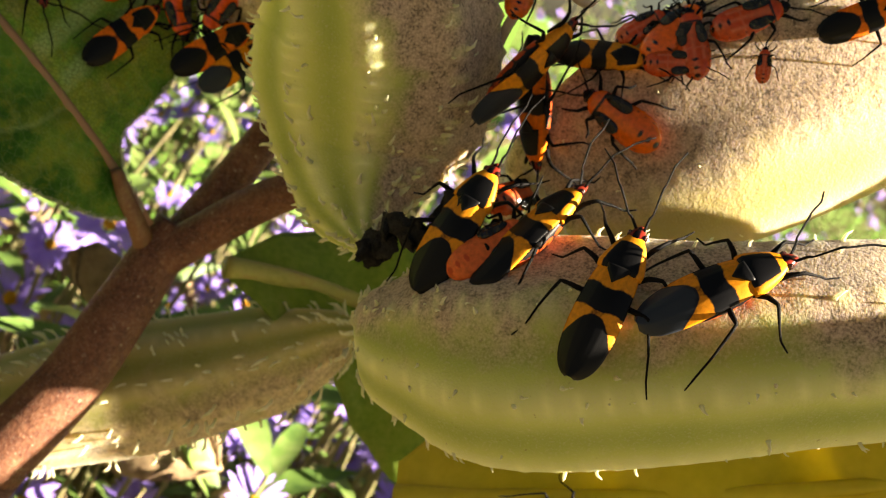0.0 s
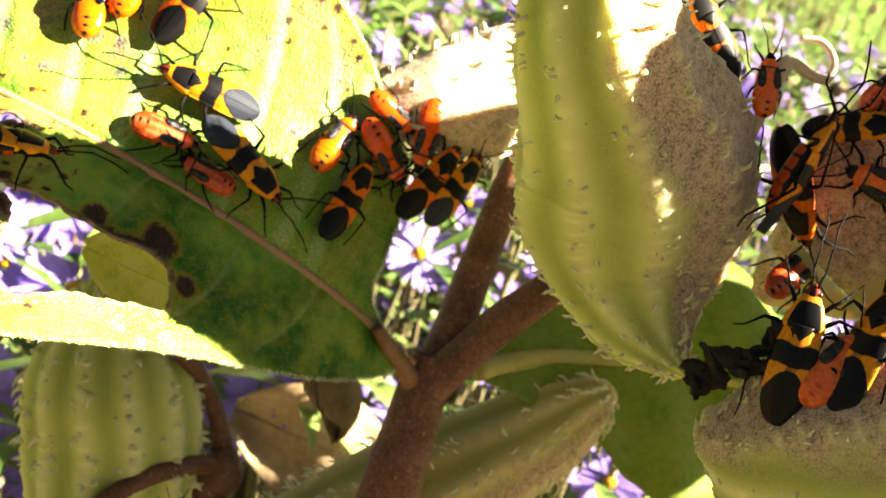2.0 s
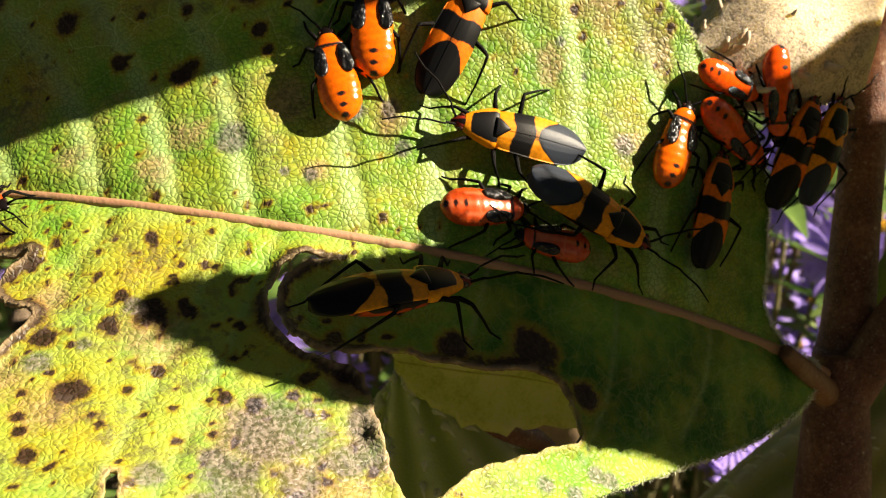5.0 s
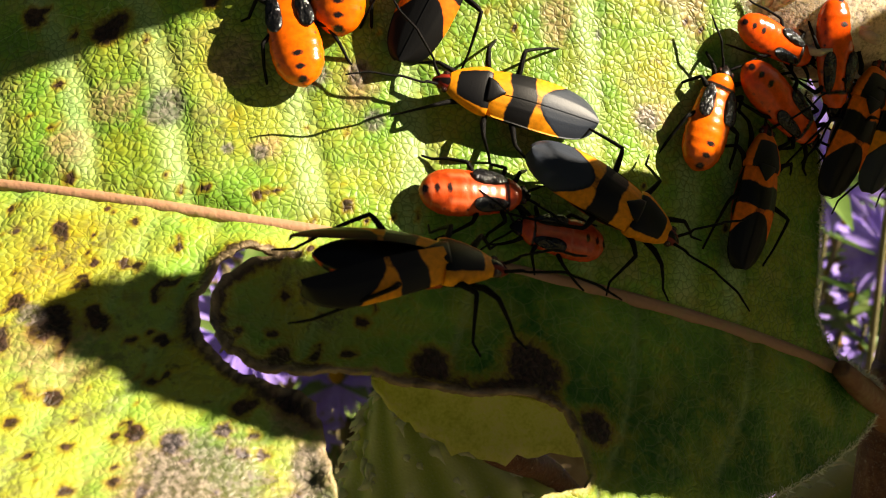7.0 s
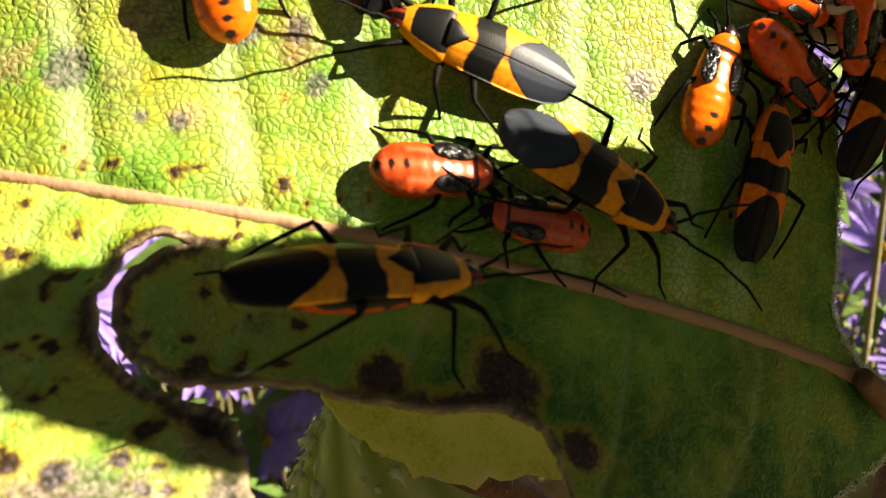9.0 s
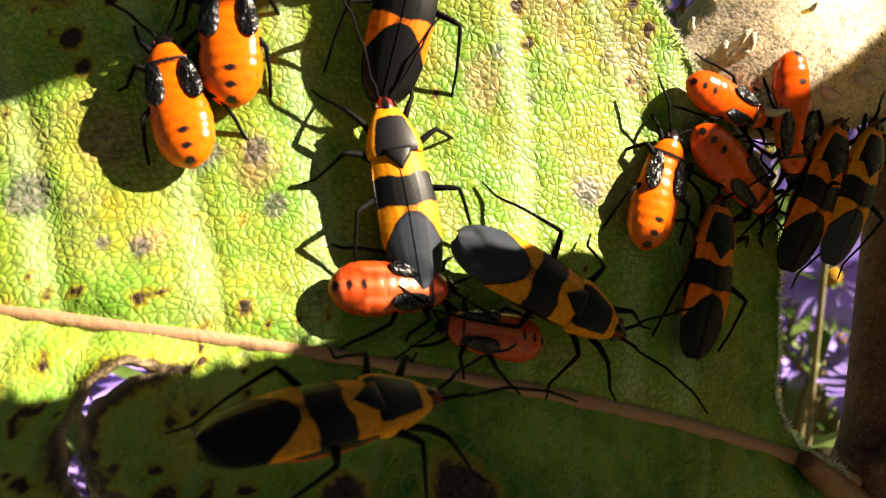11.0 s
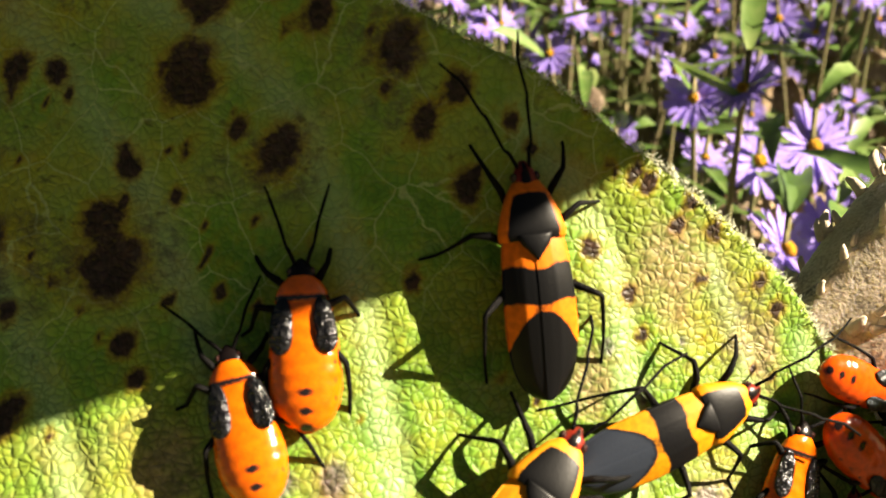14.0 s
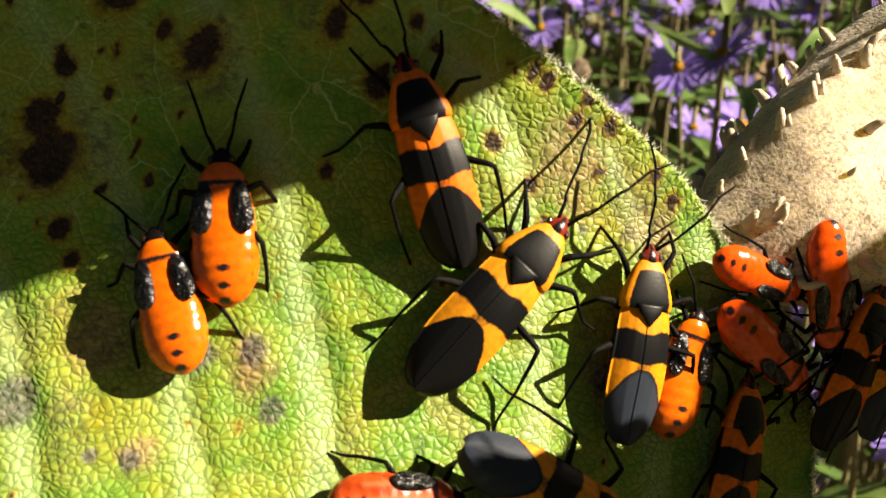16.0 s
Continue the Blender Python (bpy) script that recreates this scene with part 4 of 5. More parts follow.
# unseen sun blocker shaped as a leaf, for the lower pods, stem and bugs
strip_leaf([(0.0860, 0.0740, 0.7660), (0.0840, 0.0830, 0.7705), (0.0830, 0.0950, 0.7705), (0.0811, 0.1079, 0.7688), (0.0778, 0.1118, 0.7746), (0.0730, 0.1137, 0.7821), (0.0706, 0.1181, 0.7867), (0.0720, 0.1250, 0.7863), (0.0780, 0.1312, 0.7788), (0.0840, 0.1403, 0.7721), (0.0946, 0.1508, 0.7588)], [(0.0882, 0.0740, 0.7575), (0.0886, 0.0830, 0.7570), (0.0891, 0.0950, 0.7572), (0.0898, 0.1064, 0.7566), (0.0911, 0.1109, 0.7546), (0.0914, 0.1149, 0.7550), (0.0965, 0.1166, 0.7480), (0.0992, 0.1217, 0.7450), (0.1013, 0.1295, 0.7438), (0.1026, 0.1374, 0.7438), (0.0990, 0.1501, 0.7521)], M_GREEN, "milkweed_leaf", "unseen green leaf added sunward to shade lower pods, stem and bugs", seed=9)
M_FLAP = leafy("torn_flap", [(0.52, 0.54, 0.14), (0.74, 0.74, 0.26), (0.80, 0.74, 0.46)], 420, 0.6)
strip_leaf([(-0.0610, 0.1345, 0.7059), (-0.0579, 0.1345, 0.7083), (-0.0536, 0.1340, 0.7095), (-0.0481, 0.1335, 0.7087), (-0.0419, 0.1330, 0.7045)], [(-0.0608, 0.1345, 0.7046), (-0.0584, 0.1335, 0.7014), (-0.0546, 0.1328, 0.6989), (-0.0492, 0.1325, 0.6979), (-0.0424, 0.1322, 0.6979)], M_FLAP, "leaf_flap", "pale yellow-green ragged leaf lobe below the eaten hole", jagged=0.06, vein=0.00012)

dried = tagged(new("dried_flower"), "shrivelled black flower remains at the pod tips", "dried flower")
rng = np.random.default_rng(21)
for base, size, n in ((Vector((0.0024, 0.1072, 0.7195)), 0.0013, 6), (Vector((0.0036, 0.1060, 0.7213)), 0.0013, 5), (Vector((0.0048, 0.1048, 0.7232)), 0.0015, 6), (Vector((0.0060, 0.1040, 0.7250)), 0.0013, 5), (Vector((0.0072, 0.1030, 0.7268)), 0.0014, 5)):
    for k in range(n):
        v, f = blob(0, 0, 0, size * rng.uniform(.5, .9), size * rng.uniform(1.0, 1.7), size * rng.uniform(.25, .5), 12, 9)
        turn = Euler(rng.uniform(-1.5, 1.5, 3)).to_matrix()
        v = [base + Vector(rng.normal(0, 0.0001, 3)) + turn @ (Vector(q) * (1 + 0.45 * noise.noise(Vector(q) * 1400 + Vector((k, n, size * 1e4))))) + Vector((0, 0, 0)) for q in v]
        off = Vector(rng.normal(0, size * 0.5, 3))
        put("dried_petal", mesh_of("dried_petal", [q + off for q in v], f, M_DRY), dried)


# ---- insects, built in millimetres with +Y ahead and feet at z = 0 ----
def loft(rows, sides=22, mark=None, square=1.0):
    """Rings along y: half width, middle height, height above and below; square under 1 flattens the back."""
    verts, faces, marks = [], [], []
    for y, w, zc, ht, hb in rows:
        for k in range(sides):
            a = 2 * math.pi * k / sides
            q = math.sin(a)
            x, z = w * math.cos(a), zc + (ht * q ** square if q > 0 else hb * q)
            verts.append((x, y, z))
    n = len(rows)
    for i in range(n - 1):
        for k in range(sides):
            k2 = (k + 1) % sides
            faces.append((i * sides + k, (i + 1) * sides + k, (i + 1) * sides + k2, i * sides + k2))
    faces.append(tuple(range(sides)))
    faces.append(tuple((n - 1) * sides + k for k in range(sides))[::-1])
    marks = [mark(*v) if mark else 1.0 for v in verts]
    return verts, faces, marks


def smooth_rows(rows, count):
    return [tuple(q) for q in spline(rows, count)]


def mm(verts):
    return [tuple(c / 1000 for c in v) for v in verts]


def limb(points, radii, sides=7, count=26):
    p = np.array(points, float)
    s = np.linspace(0, len(points) - 1, count)
    bent = np.stack([np.interp(s, range(len(points)), p[:, i]) for i in range(3)], 1)
    soft = spline(points, count)
    c = np.column_stack([0.75 * bent + 0.25 * soft, np.interp(s, range(len(points)), radii)])
    return rings(c, sides)[:2]


M_SHELL = {"orange": pattern_material("orange_shell", (0.003, 0.003, 0.0035), (0.82, 0.17, 0.010), 0.42, 0.5),
           "yellow": pattern_material("yellow_shell", (0.003, 0.003, 0.0035), (0.76, 0.28, 0.018), 0.42, 0.5),
           "slate": pattern_material("slate_winged_shell", (0.0035, 0.0035, 0.0045), (0.78, 0.27, 0.014), 0.42, 0.5, film=(0.026, 0.033, 0.048)),
           "dark": pattern_material("dark_shell", (0.006, 0.006, 0.007), (0.10, 0.05, 0.02), 0.4, 0.4),
           "nymph": pattern_material("nymph_shell", (0.015, 0.010, 0.010), (0.85, 0.14, 0.010), 0.25, 0.16, spec=0.5),
           "scarlet": pattern_material("scarlet_nymph_shell", (0.015, 0.008, 0.008), (0.80, 0.085, 0.010), 0.25, 0.14, spec=0.5),
           "red": pattern_material("red_nymph_shell", (0.02, 0.008, 0.008), (0.55, 0.065, 0.014), 0.25, 0.2, film=(0.72, 0.34, 0.18), spec=0.4),
           "belly": pattern_material("belly_shell", (0.006, 0.004, 0.004), (0.42, 0.055, 0.010), 0.45, 0.45),
           "pale": pattern_material("pale_nymph_shell", (0.45, 0.06, 0.02), (0.78, 0.16, 0.045), 0.3, 0.3)}
M_HEAD = pattern_material("head_shell", (0.006, 0.004, 0.004), (0.20, 0.018, 0.010), 0.25, 0.3)
M_LIMB = mottled("insect_leg", [(0.003, 0.003, 0.0035), (0.010, 0.009, 0.009)], 3000, 0.5, 0.06)
M_EYE = mottled("insect_eye", [(0.02, 0.008, 0.006), (0.05, 0.012, 0.01)], 3000, 0.15, 0.6)
M_PAD = mottled("wing_pad", [(0.002, 0.002, 0.0025), (0.010, 0.010, 0.011)], 700, 0.24, 0.45, fine=1300, strength=1.0, distance=0.0007)

WING = [(2.3, 1.66, 2.72), (1.5, 1.84, 2.80), (0, 1.98, 2.85), (-1.5, 2.05, 2.74), (-2.8, 2.03, 2.55), (-3.8, 1.92, 2.38), (-4.7, 1.70, 2.22), (-5.4, 1.32, 2.10), (-5.85, 0.86, 2.03), (-6.05, 0.40, 2.0)]
HINGE = (0.95, 2.2, 2.6)
LEGS = {"fore": [(0.85, 3.4, 1.2), (1.5, 4.6, 1.9), (2.15, 5.5, 2.0), (2.55, 6.5, 1.0), (2.75, 7.1, 0.25), (3.2, 7.9, 0.08)],
        "middle": [(1.0, 1.8, 1.2), (2.2, 2.6, 2.0), (3.3, 2.9, 2.2), (4.4, 2.5, 1.1), (5.1, 2.3, 0.25), (6.1, 2.3, 0.08)],
        "hind": [(1.0, 0.2, 1.2), (2.2, -0.4, 2.0), (3.5, -1.0, 2.6), (3.9, -3.2, 1.3), (4.0, -4.8, 0.25), (4.3, -6.0, 0.08)]}
RADII = (0.17, 0.22, 0.15, 0.10, 0.09, 0.06)
MESHES = {}


def wing_mark(x, y, z):
    band = 0.92 - abs(y + 0.2 + 0.12 * math.cos(2.2 * x))
    skin = (-1.45 - 0.50 * x * x) - y
    return max(band, skin)


def adult_meshes(tone):
    if tone in MESHES:
        return MESHES[tone]
    d, shell = {}, M_SHELL[tone]
    rows = smooth_rows([(4.95, 0.74, 2.0, 0.36, 0.5), (4.3, 1.22, 2.04, 0.52, 0.62), (3.3, 1.68, 2.06, 0.68, 0.82), (2.5, 1.92, 2.06, 0.74, 0.9), (2.05, 1.88, 2.04, 0.68, 0.85)], 20)
    half = [r[1] for r in rows][::-1]
    ys = [r[0] for r in rows][::-1]
    v, f, m = loft(rows, 36, lambda x, y, z: min(0.76 * np.interp(y, ys, half) - abs(x), 4.42 - 0.16 * x * x - y, z - 2.05) * 1.6, 0.72)
    d["pronotum"] = mesh_of("pronotum", mm(v), f, shell, mark=m)
    rows = smooth_rows([(2.2, 1.5, 1.75, 0.6, 1.15), (0.5, 1.85, 1.75, 0.6, 1.35), (-1.5, 1.9, 1.72, 0.55, 1.35), (-3.2, 1.5, 1.68, 0.45, 1.1), (-4.4, 0.8, 1.6, 0.3, 0.45), (-4.9, 0.15, 1.62, 0.1, 0.15)], 22)
    v, f, m = loft(rows, 24, lambda x, y, z: 0.34 - abs(((y + 10) % 1.3) - 0.65) - 0.10 * abs(x) + (0.8 if z > 1.7 else 0))
    d["abdomen"] = mesh_of("abdomen", mm(v), f, M_SHELL["belly"], mark=m)
    rows = smooth_rows([(4.75, 0.72, 1.98, 0.42, 0.45), (5.2, 0.70, 1.95, 0.42, 0.42), (5.65, 0.46, 1.88, 0.30, 0.34), (6.0, 0.14, 1.78, 0.12, 0.14)], 12)
    v, f, m = loft(rows, 18, lambda x, y, z: 0.30 - abs(x) - abs(y - 5.0) * 0.25)
    d["head"] = mesh_of("head", mm(v), f, M_HEAD, mark=m)
    v, f = blob(0, 0, 0, 0.22, 0.26, 0.26)
    d["eye"] = mesh_of("eye", mm(v), f, M_EYE)
    rows = smooth_rows([(2.35, 0.98, 2.72, 0.22, 0.2), (1.9, 0.82, 2.80, 0.2, 0.2), (1.5, 0.45, 2.86, 0.14, 0.2), (1.05, 0.05, 2.88, 0.05, 0.1)], 10)
    v, f, m = loft(rows, 16, lambda x, y, z: 1.0)
    d["scutellum"] = mesh_of("scutellum", mm(v), f, shell, mark=m)
    for side, key in ((1, "wing_right"), (-1, "wing_left")):
        c = spline([(y, w, z) for y, w, z in WING], 46)
        verts, marks, films, faces, nx = [], [], [], [], 16
        for layer in (0.0, -0.10):
            for y, w, z in c:
                for k in range(nx + 1):
                    s = k / nx
                    x = -0.12 + (w + 0.12) * s
                    q = max(0.0, x) / max(w, 0.2)
                    zz = z - 0.62 * q ** 2.2 + layer * min(1.0, k / 2) + (0.05 if side > 0 else 0.0) + 0.025 * math.exp(-((x - 0.9 * w / 2) / 0.12) ** 2)
                    verts.append((side * x - side * HINGE[0], y - HINGE[1], zz - HINGE[2]))
                    marks.append(wing_mark(x, y, zz))
                    films.append(float(np.clip(((-1.5 - 0.50 * x * x) - y) * 4, 0, 1)))
        per = len(c) * (nx + 1)
        for i in range(len(c) - 1):
            for k in range(nx):
                a = i * (nx + 1) + k
                q = (a, a + 1, a + nx + 2, a + nx + 1)
                faces.append(q if side < 0 else q[::-1])
                faces.append(tuple(per + t for t in (q[::-1] if side < 0 else q)))
        for i in range(len(c) - 1):
            for k in (0, nx):
                a, b = i * (nx + 1) + k, (i + 1) * (nx + 1) + k
                faces.append((a, b, per + b, per + a))
        d[key] = mesh_of(key, mm(verts), faces, shell, mark=marks, film=films)
    for leg, pts in LEGS.items():
        for side in (1, -1):
            b = pts[0]
            v, f = limb([((p[0] - b[0]) * side, p[1] - b[1], p[2] - b[2]) for p in pts], RADII)
            d[leg, side] = mesh_of("leg", mm(v), f, M_LIMB)
    for side in (1, -1):
        v, f = limb([(side * x, y, z) for x, y, z in ((0, 0, 0), (0.3, 0.9, 0.35), (0.55, 1.2, 0.45), (1.0, 3.0, 0.9), (1.2, 3.4, 0.85), (1.5, 4.8, 0.5), (1.6, 5.1, 0.4), (2.3, 6.3, 0.0))], (0.12, 0.11, 0.08, 0.10, 0.08, 0.09, 0.09, 0.06), count=30)
        d["antenna", side] = mesh_of("antenna", mm(v), f, M_LIMB)
    MESHES[tone] = d
    return d


def nymph_meshes(tone):
    key = "nymph_" + tone
    if key in MESHES:
        return MESHES[key]
    d, shell = {}, M_SHELL[tone]

    def spots(x, y, z):
        m = max(0.24 - math.hypot(x * 0.75, (y - c) * 1.25) for c in (-2.05, -2.9, -3.6))
        side = 0.07 - math.hypot(abs(x) - 1.3, ((y + 10) % 0.8) - 0.4)
        return max(m, side) if z > 1.2 else -0.3
    rows = smooth_rows([(2.1, 1.20, 1.15, 0.50, 0.5), (1.0, 1.42, 1.15, 0.66, 0.6), (-0.3, 1.58, 1.15, 0.90, 0.65), (-1.6, 1.64, 1.15, 1.02, 0.7), (-2.7, 1.46, 1.15, 0.92, 0.65), (-3.5, 0.92, 1.15, 0.62, 0.5), (-3.9, 0.2, 1.15, 0.15, 0.2)], 44)
    rows = [(y, w * (1 + 0.012 * math.sin(y * 9)), zc, ht * (1 + 0.014 * math.sin(y * 9)), hb) for y, w, zc, ht, hb in rows]
    v, f, m = loft(rows, 32, spots)
    seam = [float(np.clip(max(0.32 - abs(x), 0.9 - abs(abs(x) - 0.9) * 4 - abs(y) * 0.4, 0.05 - abs(((y + 10) % 0.8) - 0.4)) * 4, 0, 0.22)) if z > 1.2 else 0.0 for x, y, z in v]
    d["abdomen"] = mesh_of("abdomen", mm(v), f, shell, mark=m, film=[q if tone == "red" and w < 0 else 0.0 for q, w in zip(seam, m)])
    rows = smooth_rows([(3.1, 0.55, 1.25, 0.36, 0.4), (2.7, 0.95, 1.25, 0.48, 0.45), (2.25, 1.18, 1.22, 0.52, 0.5), (1.95, 1.24, 1.2, 0.48, 0.5)], 16)
    v, f, m = loft(rows, 24, lambda x, y, z: 0.13 - abs(y - 2.12) if z > 1.2 else -0.2)
    d["pronotum"] = mesh_of("pronotum", mm(v), f, shell, mark=m)
    rows = smooth_rows([(2.95, 0.62, 1.25, 0.36, 0.36), (3.3, 0.62, 1.22, 0.34, 0.34), (3.65, 0.38, 1.15, 0.24, 0.26), (3.9, 0.1, 1.1, 0.1, 0.1)], 10)
    v, f, m = loft(rows, 16, lambda x, y, z: 0.5)
    d["head"] = mesh_of("head", mm(v), f, M_HEAD, mark=m)
    v, f = blob(0, 0, 0, 0.16, 0.19, 0.19)
    d["eye"] = mesh_of("eye", mm(v), f, M_EYE)
    for side in (1, -1):
        v, f = blob(0, 0, 0, 0.66, 1.30, 0.22, 18, 16)
        v = [(x * (0.75 + 0.35 * max(0, -y) / 1.3) + side * 0.06 * y, y, z + 0.10 - 0.10 * (x * side + 0.3)) for x, y, z in v]
        d["pad", side] = mesh_of("wing_pad", mm(v), f, M_PAD)
        for leg, pts in (("fore", [(0.5, 2.5, 0.9), (1.0, 3.0, 1.25), (1.45, 3.4, 1.2), (1.75, 4.0, 0.5), (1.85, 4.3, 0.2), (2.0, 4.8, 0.06)]),
                         ("middle", [(0.7, 1.5, 0.9), (1.3, 1.8, 1.3), (1.9, 2.0, 1.35), (2.3, 1.5, 0.6), (2.5, 1.2, 0.2), (3.0, 1.0, 0.06)]),
                         ("hind", [(0.8, 0.3, 0.9), (1.4, -0.2, 1.3), (2.0, -0.7, 1.45), (2.3, -1.9, 0.8), (2.4, -2.8, 0.2), (2.6, -3.5, 0.06)])):
            b = pts[0]
            v, f = limb([((p[0] - b[0]) * side, p[1] - b[1], p[2] - b[2]) for p in pts], (0.16, 0.19, 0.14, 0.11, 0.10, 0.07))
            d[leg, side] = mesh_of("leg", mm(v), f, M_LIMB)
            d[leg, "base"] = b
        v, f = limb([(side * x, y, z) for x, y, z in ((0, 0, 0), (0.35, 0.6, 0.3), (0.5, 0.8, 0.35), (0.9, 1.7, 0.5), (1.0, 1.9, 0.5), (1.4, 2.6, 0.2), (1.8, 3.3, 0.0))], (0.10, 0.10, 0.07, 0.09, 0.07, 0.08, 0.05), count=24)
        d["antenna", side] = mesh_of("antenna", mm(v), f, M_LIMB)
    MESHES[key] = d
    return d


def at_mm(ob, x, y, z, rz=0.0, rx=0.0):
    ob.matrix_basis = pose(x / 1000, y / 1000, z / 1000, rx, 0, rz)
    return ob


def adult(m, length, tone, label, seed=0, group="milkweed bugs"):
    """An adult bug of that body length in mm at the pose m."""
    rng = np.random.default_rng(seed + 100)
    d = adult_meshes(tone)
    root = tagged(new("milkweed_bug"), label, "insect", group)
    k = length / 12.05
    root.matrix_basis = m @ Matrix.Diagonal((0.9 * k, k, k, 1))
    for key in ("abdomen", "pronotum", "scutellum"):
        put(key, d[key], root)
    head = put("head", d["head"], root, "dark red head")
    for s in (1, -1):
        at_mm(put("eye", d["eye"], head), 0.64 * s, 5.15, 2.05)
        at_mm(put("antenna", d["antenna", s], root, "black antenna"), 0.32 * s, 5.6, 2.0, rng.uniform(-34, 20) * s, rng.uniform(-12, 16))
    at_mm(put("wing", d["wing_left"], root), -HINGE[0], HINGE[1], HINGE[2])
    at_mm(put("wing", d["wing_right"], root), *HINGE)
    for key, pts in LEGS.items():
        for s in (1, -1):
            b = pts[0]
            at_mm(put("leg", d[key, s], root, "black leg"), b[0] * s, b[1], b[2], rng.uniform(-18, 18))
    return root


def nymph(m, length, tone, label, seed=0, group="milkweed bug nymphs", slim=1.0):
    rng = np.random.default_rng(seed + 300)
    d = nymph_meshes(tone)
    root = tagged(new("milkweed_bug_nymph"), label, "insect", group)
    root.matrix_basis = m @ Matrix.Diagonal((slim * length / 7.8, length / 7.8, slim * length / 7.8, 1))
    for key in ("abdomen", "pronotum"):
        put(key, d[key], root)
    head = put("head", d["head"], root, "black head")
    for s in (1, -1):
        at_mm(put("eye", d["eye"], head), 0.5 * s, 3.3, 1.3)
        at_mm(put("antenna", d["antenna", s], root, "black antenna"), 0.25 * s, 3.6, 1.2, rng.uniform(-20, 20), rng.uniform(-8, 16))
        at_mm(put("wing_pad", d["pad", s], root, "black wing pad"), 0.95 * s, 0.86, 1.72, 9 * s, -9)
        for key in ("fore", "middle", "hind"):
            b = d[key, "base"]
            at_mm(put("leg", d[key, s], root, "black leg"), b[0] * s, b[1], b[2], rng.uniform(-15, 15))
    return root


# on the leaf
nymph(leaf_pose(0.7, -4.1, 95), 8.2, "nymph", "glossy orange bug nymph with black wing pads on the leaf", 1)
nymph(leaf_pose(4.1, -1.1, 84), 8.7, "nymph", "larger glossy orange bug nymph with black dots on the leaf", 2)
nymph(leaf_pose(11.3, -16.0, -4), 7.6, "red", "red and cream striped bug nymph beside the midrib", 3)
nymph(leaf_pose(16.6, -18.9, 168), 6.8, "red", "dark red bug nymph under an adult bug", 4)
adult(leaf_pose(19.8, -17.1, -32, 0.001), 12.0, "slate", "yellow-orange and black milkweed bug straddling the midrib", 5)
nymph(leaf_pose(29.5, -11.4, 62), 8.0, "nymph", "orange bug nymph at the edge of the cluster", 6)
nymph(leaf_pose(35.4, -10.8, -37, 0.0005), 8.8, "scarlet", "bright orange-red spotted bug nymph in the cluster", 7, slim=0.86)
nymph(leaf_pose(35.3, -7.3, -19, 0.0008), 7.2, "scarlet", "small red-orange bug nymph on the leaf margin", 8, slim=0.84)
nymph(leaf_pose(39.8, -8.2, -94, 0.0012), 9.0, "scarlet", "orange-red bug nymph head down on the woolly pod", 9, slim=0.86)
adult(leaf_pose(41.3, -11.8, 58, 0.0008), 11.2, "orange", "orange and black milkweed bug crowded by the stem", 10)
adult(leaf_pose(44.5, -11.8, 61, 0.0014), 10.6, "slate", "yellow and black milkweed bug against the stem", 11)
adult(leaf_pose(32.2, -16.1, 69), 10.8, "orange", "shaded orange and black milkweed bug in the leaf's corner", 12)
nymph(leaf_pose(-28.5, -8.0, -30), 7.4, "red", "red bug nymph on the far part of the leaf", 13)
def facing(place, ahead, up):
    """A pose at a place with +Y ahead and +Z up."""
    up, ahead = Vector(up).normalized(), Vector(ahead)
    side = ahead.cross(up).normalized()
    ahead = up.cross(side).normalized()
    return Matrix(((side.x, ahead.x, up.x, place[0]), (side.y, ahead.y, up.y, place[1]), (side.z, ahead.z, up.z, place[2]), (0, 0, 0, 1)))


nymph(facing((0.0022, 0.1190, 0.7465), (-0.15, 0.1, 1), (0, -0.95, 0.3)), 6.4, "nymph", "round orange bug nymph on the curled dry stalk", 14)
nymph(facing((0.021, 0.1535, 0.686), (0.2, 0.5, 0.8), (-0.2, -0.75, 0.6)), 6.5, "dark", "small dark long-legged bug on the green leaf", 15)
adult(facing((-0.0043, 0.1214, 0.7493), (-0.6, -0.2, 0.75), (0.1, -0.9, 0.3)), 10.5, "orange", "dark orange milkweed bug clinging behind the pod", 16)
adult(facing((0.0319, 0.1129, 0.7030), (0.8, 0.3, 0.5), (0.1, -0.75, 0.65)), 10.0, "orange", "black and orange milkweed bug on the yellow leaf", 17)
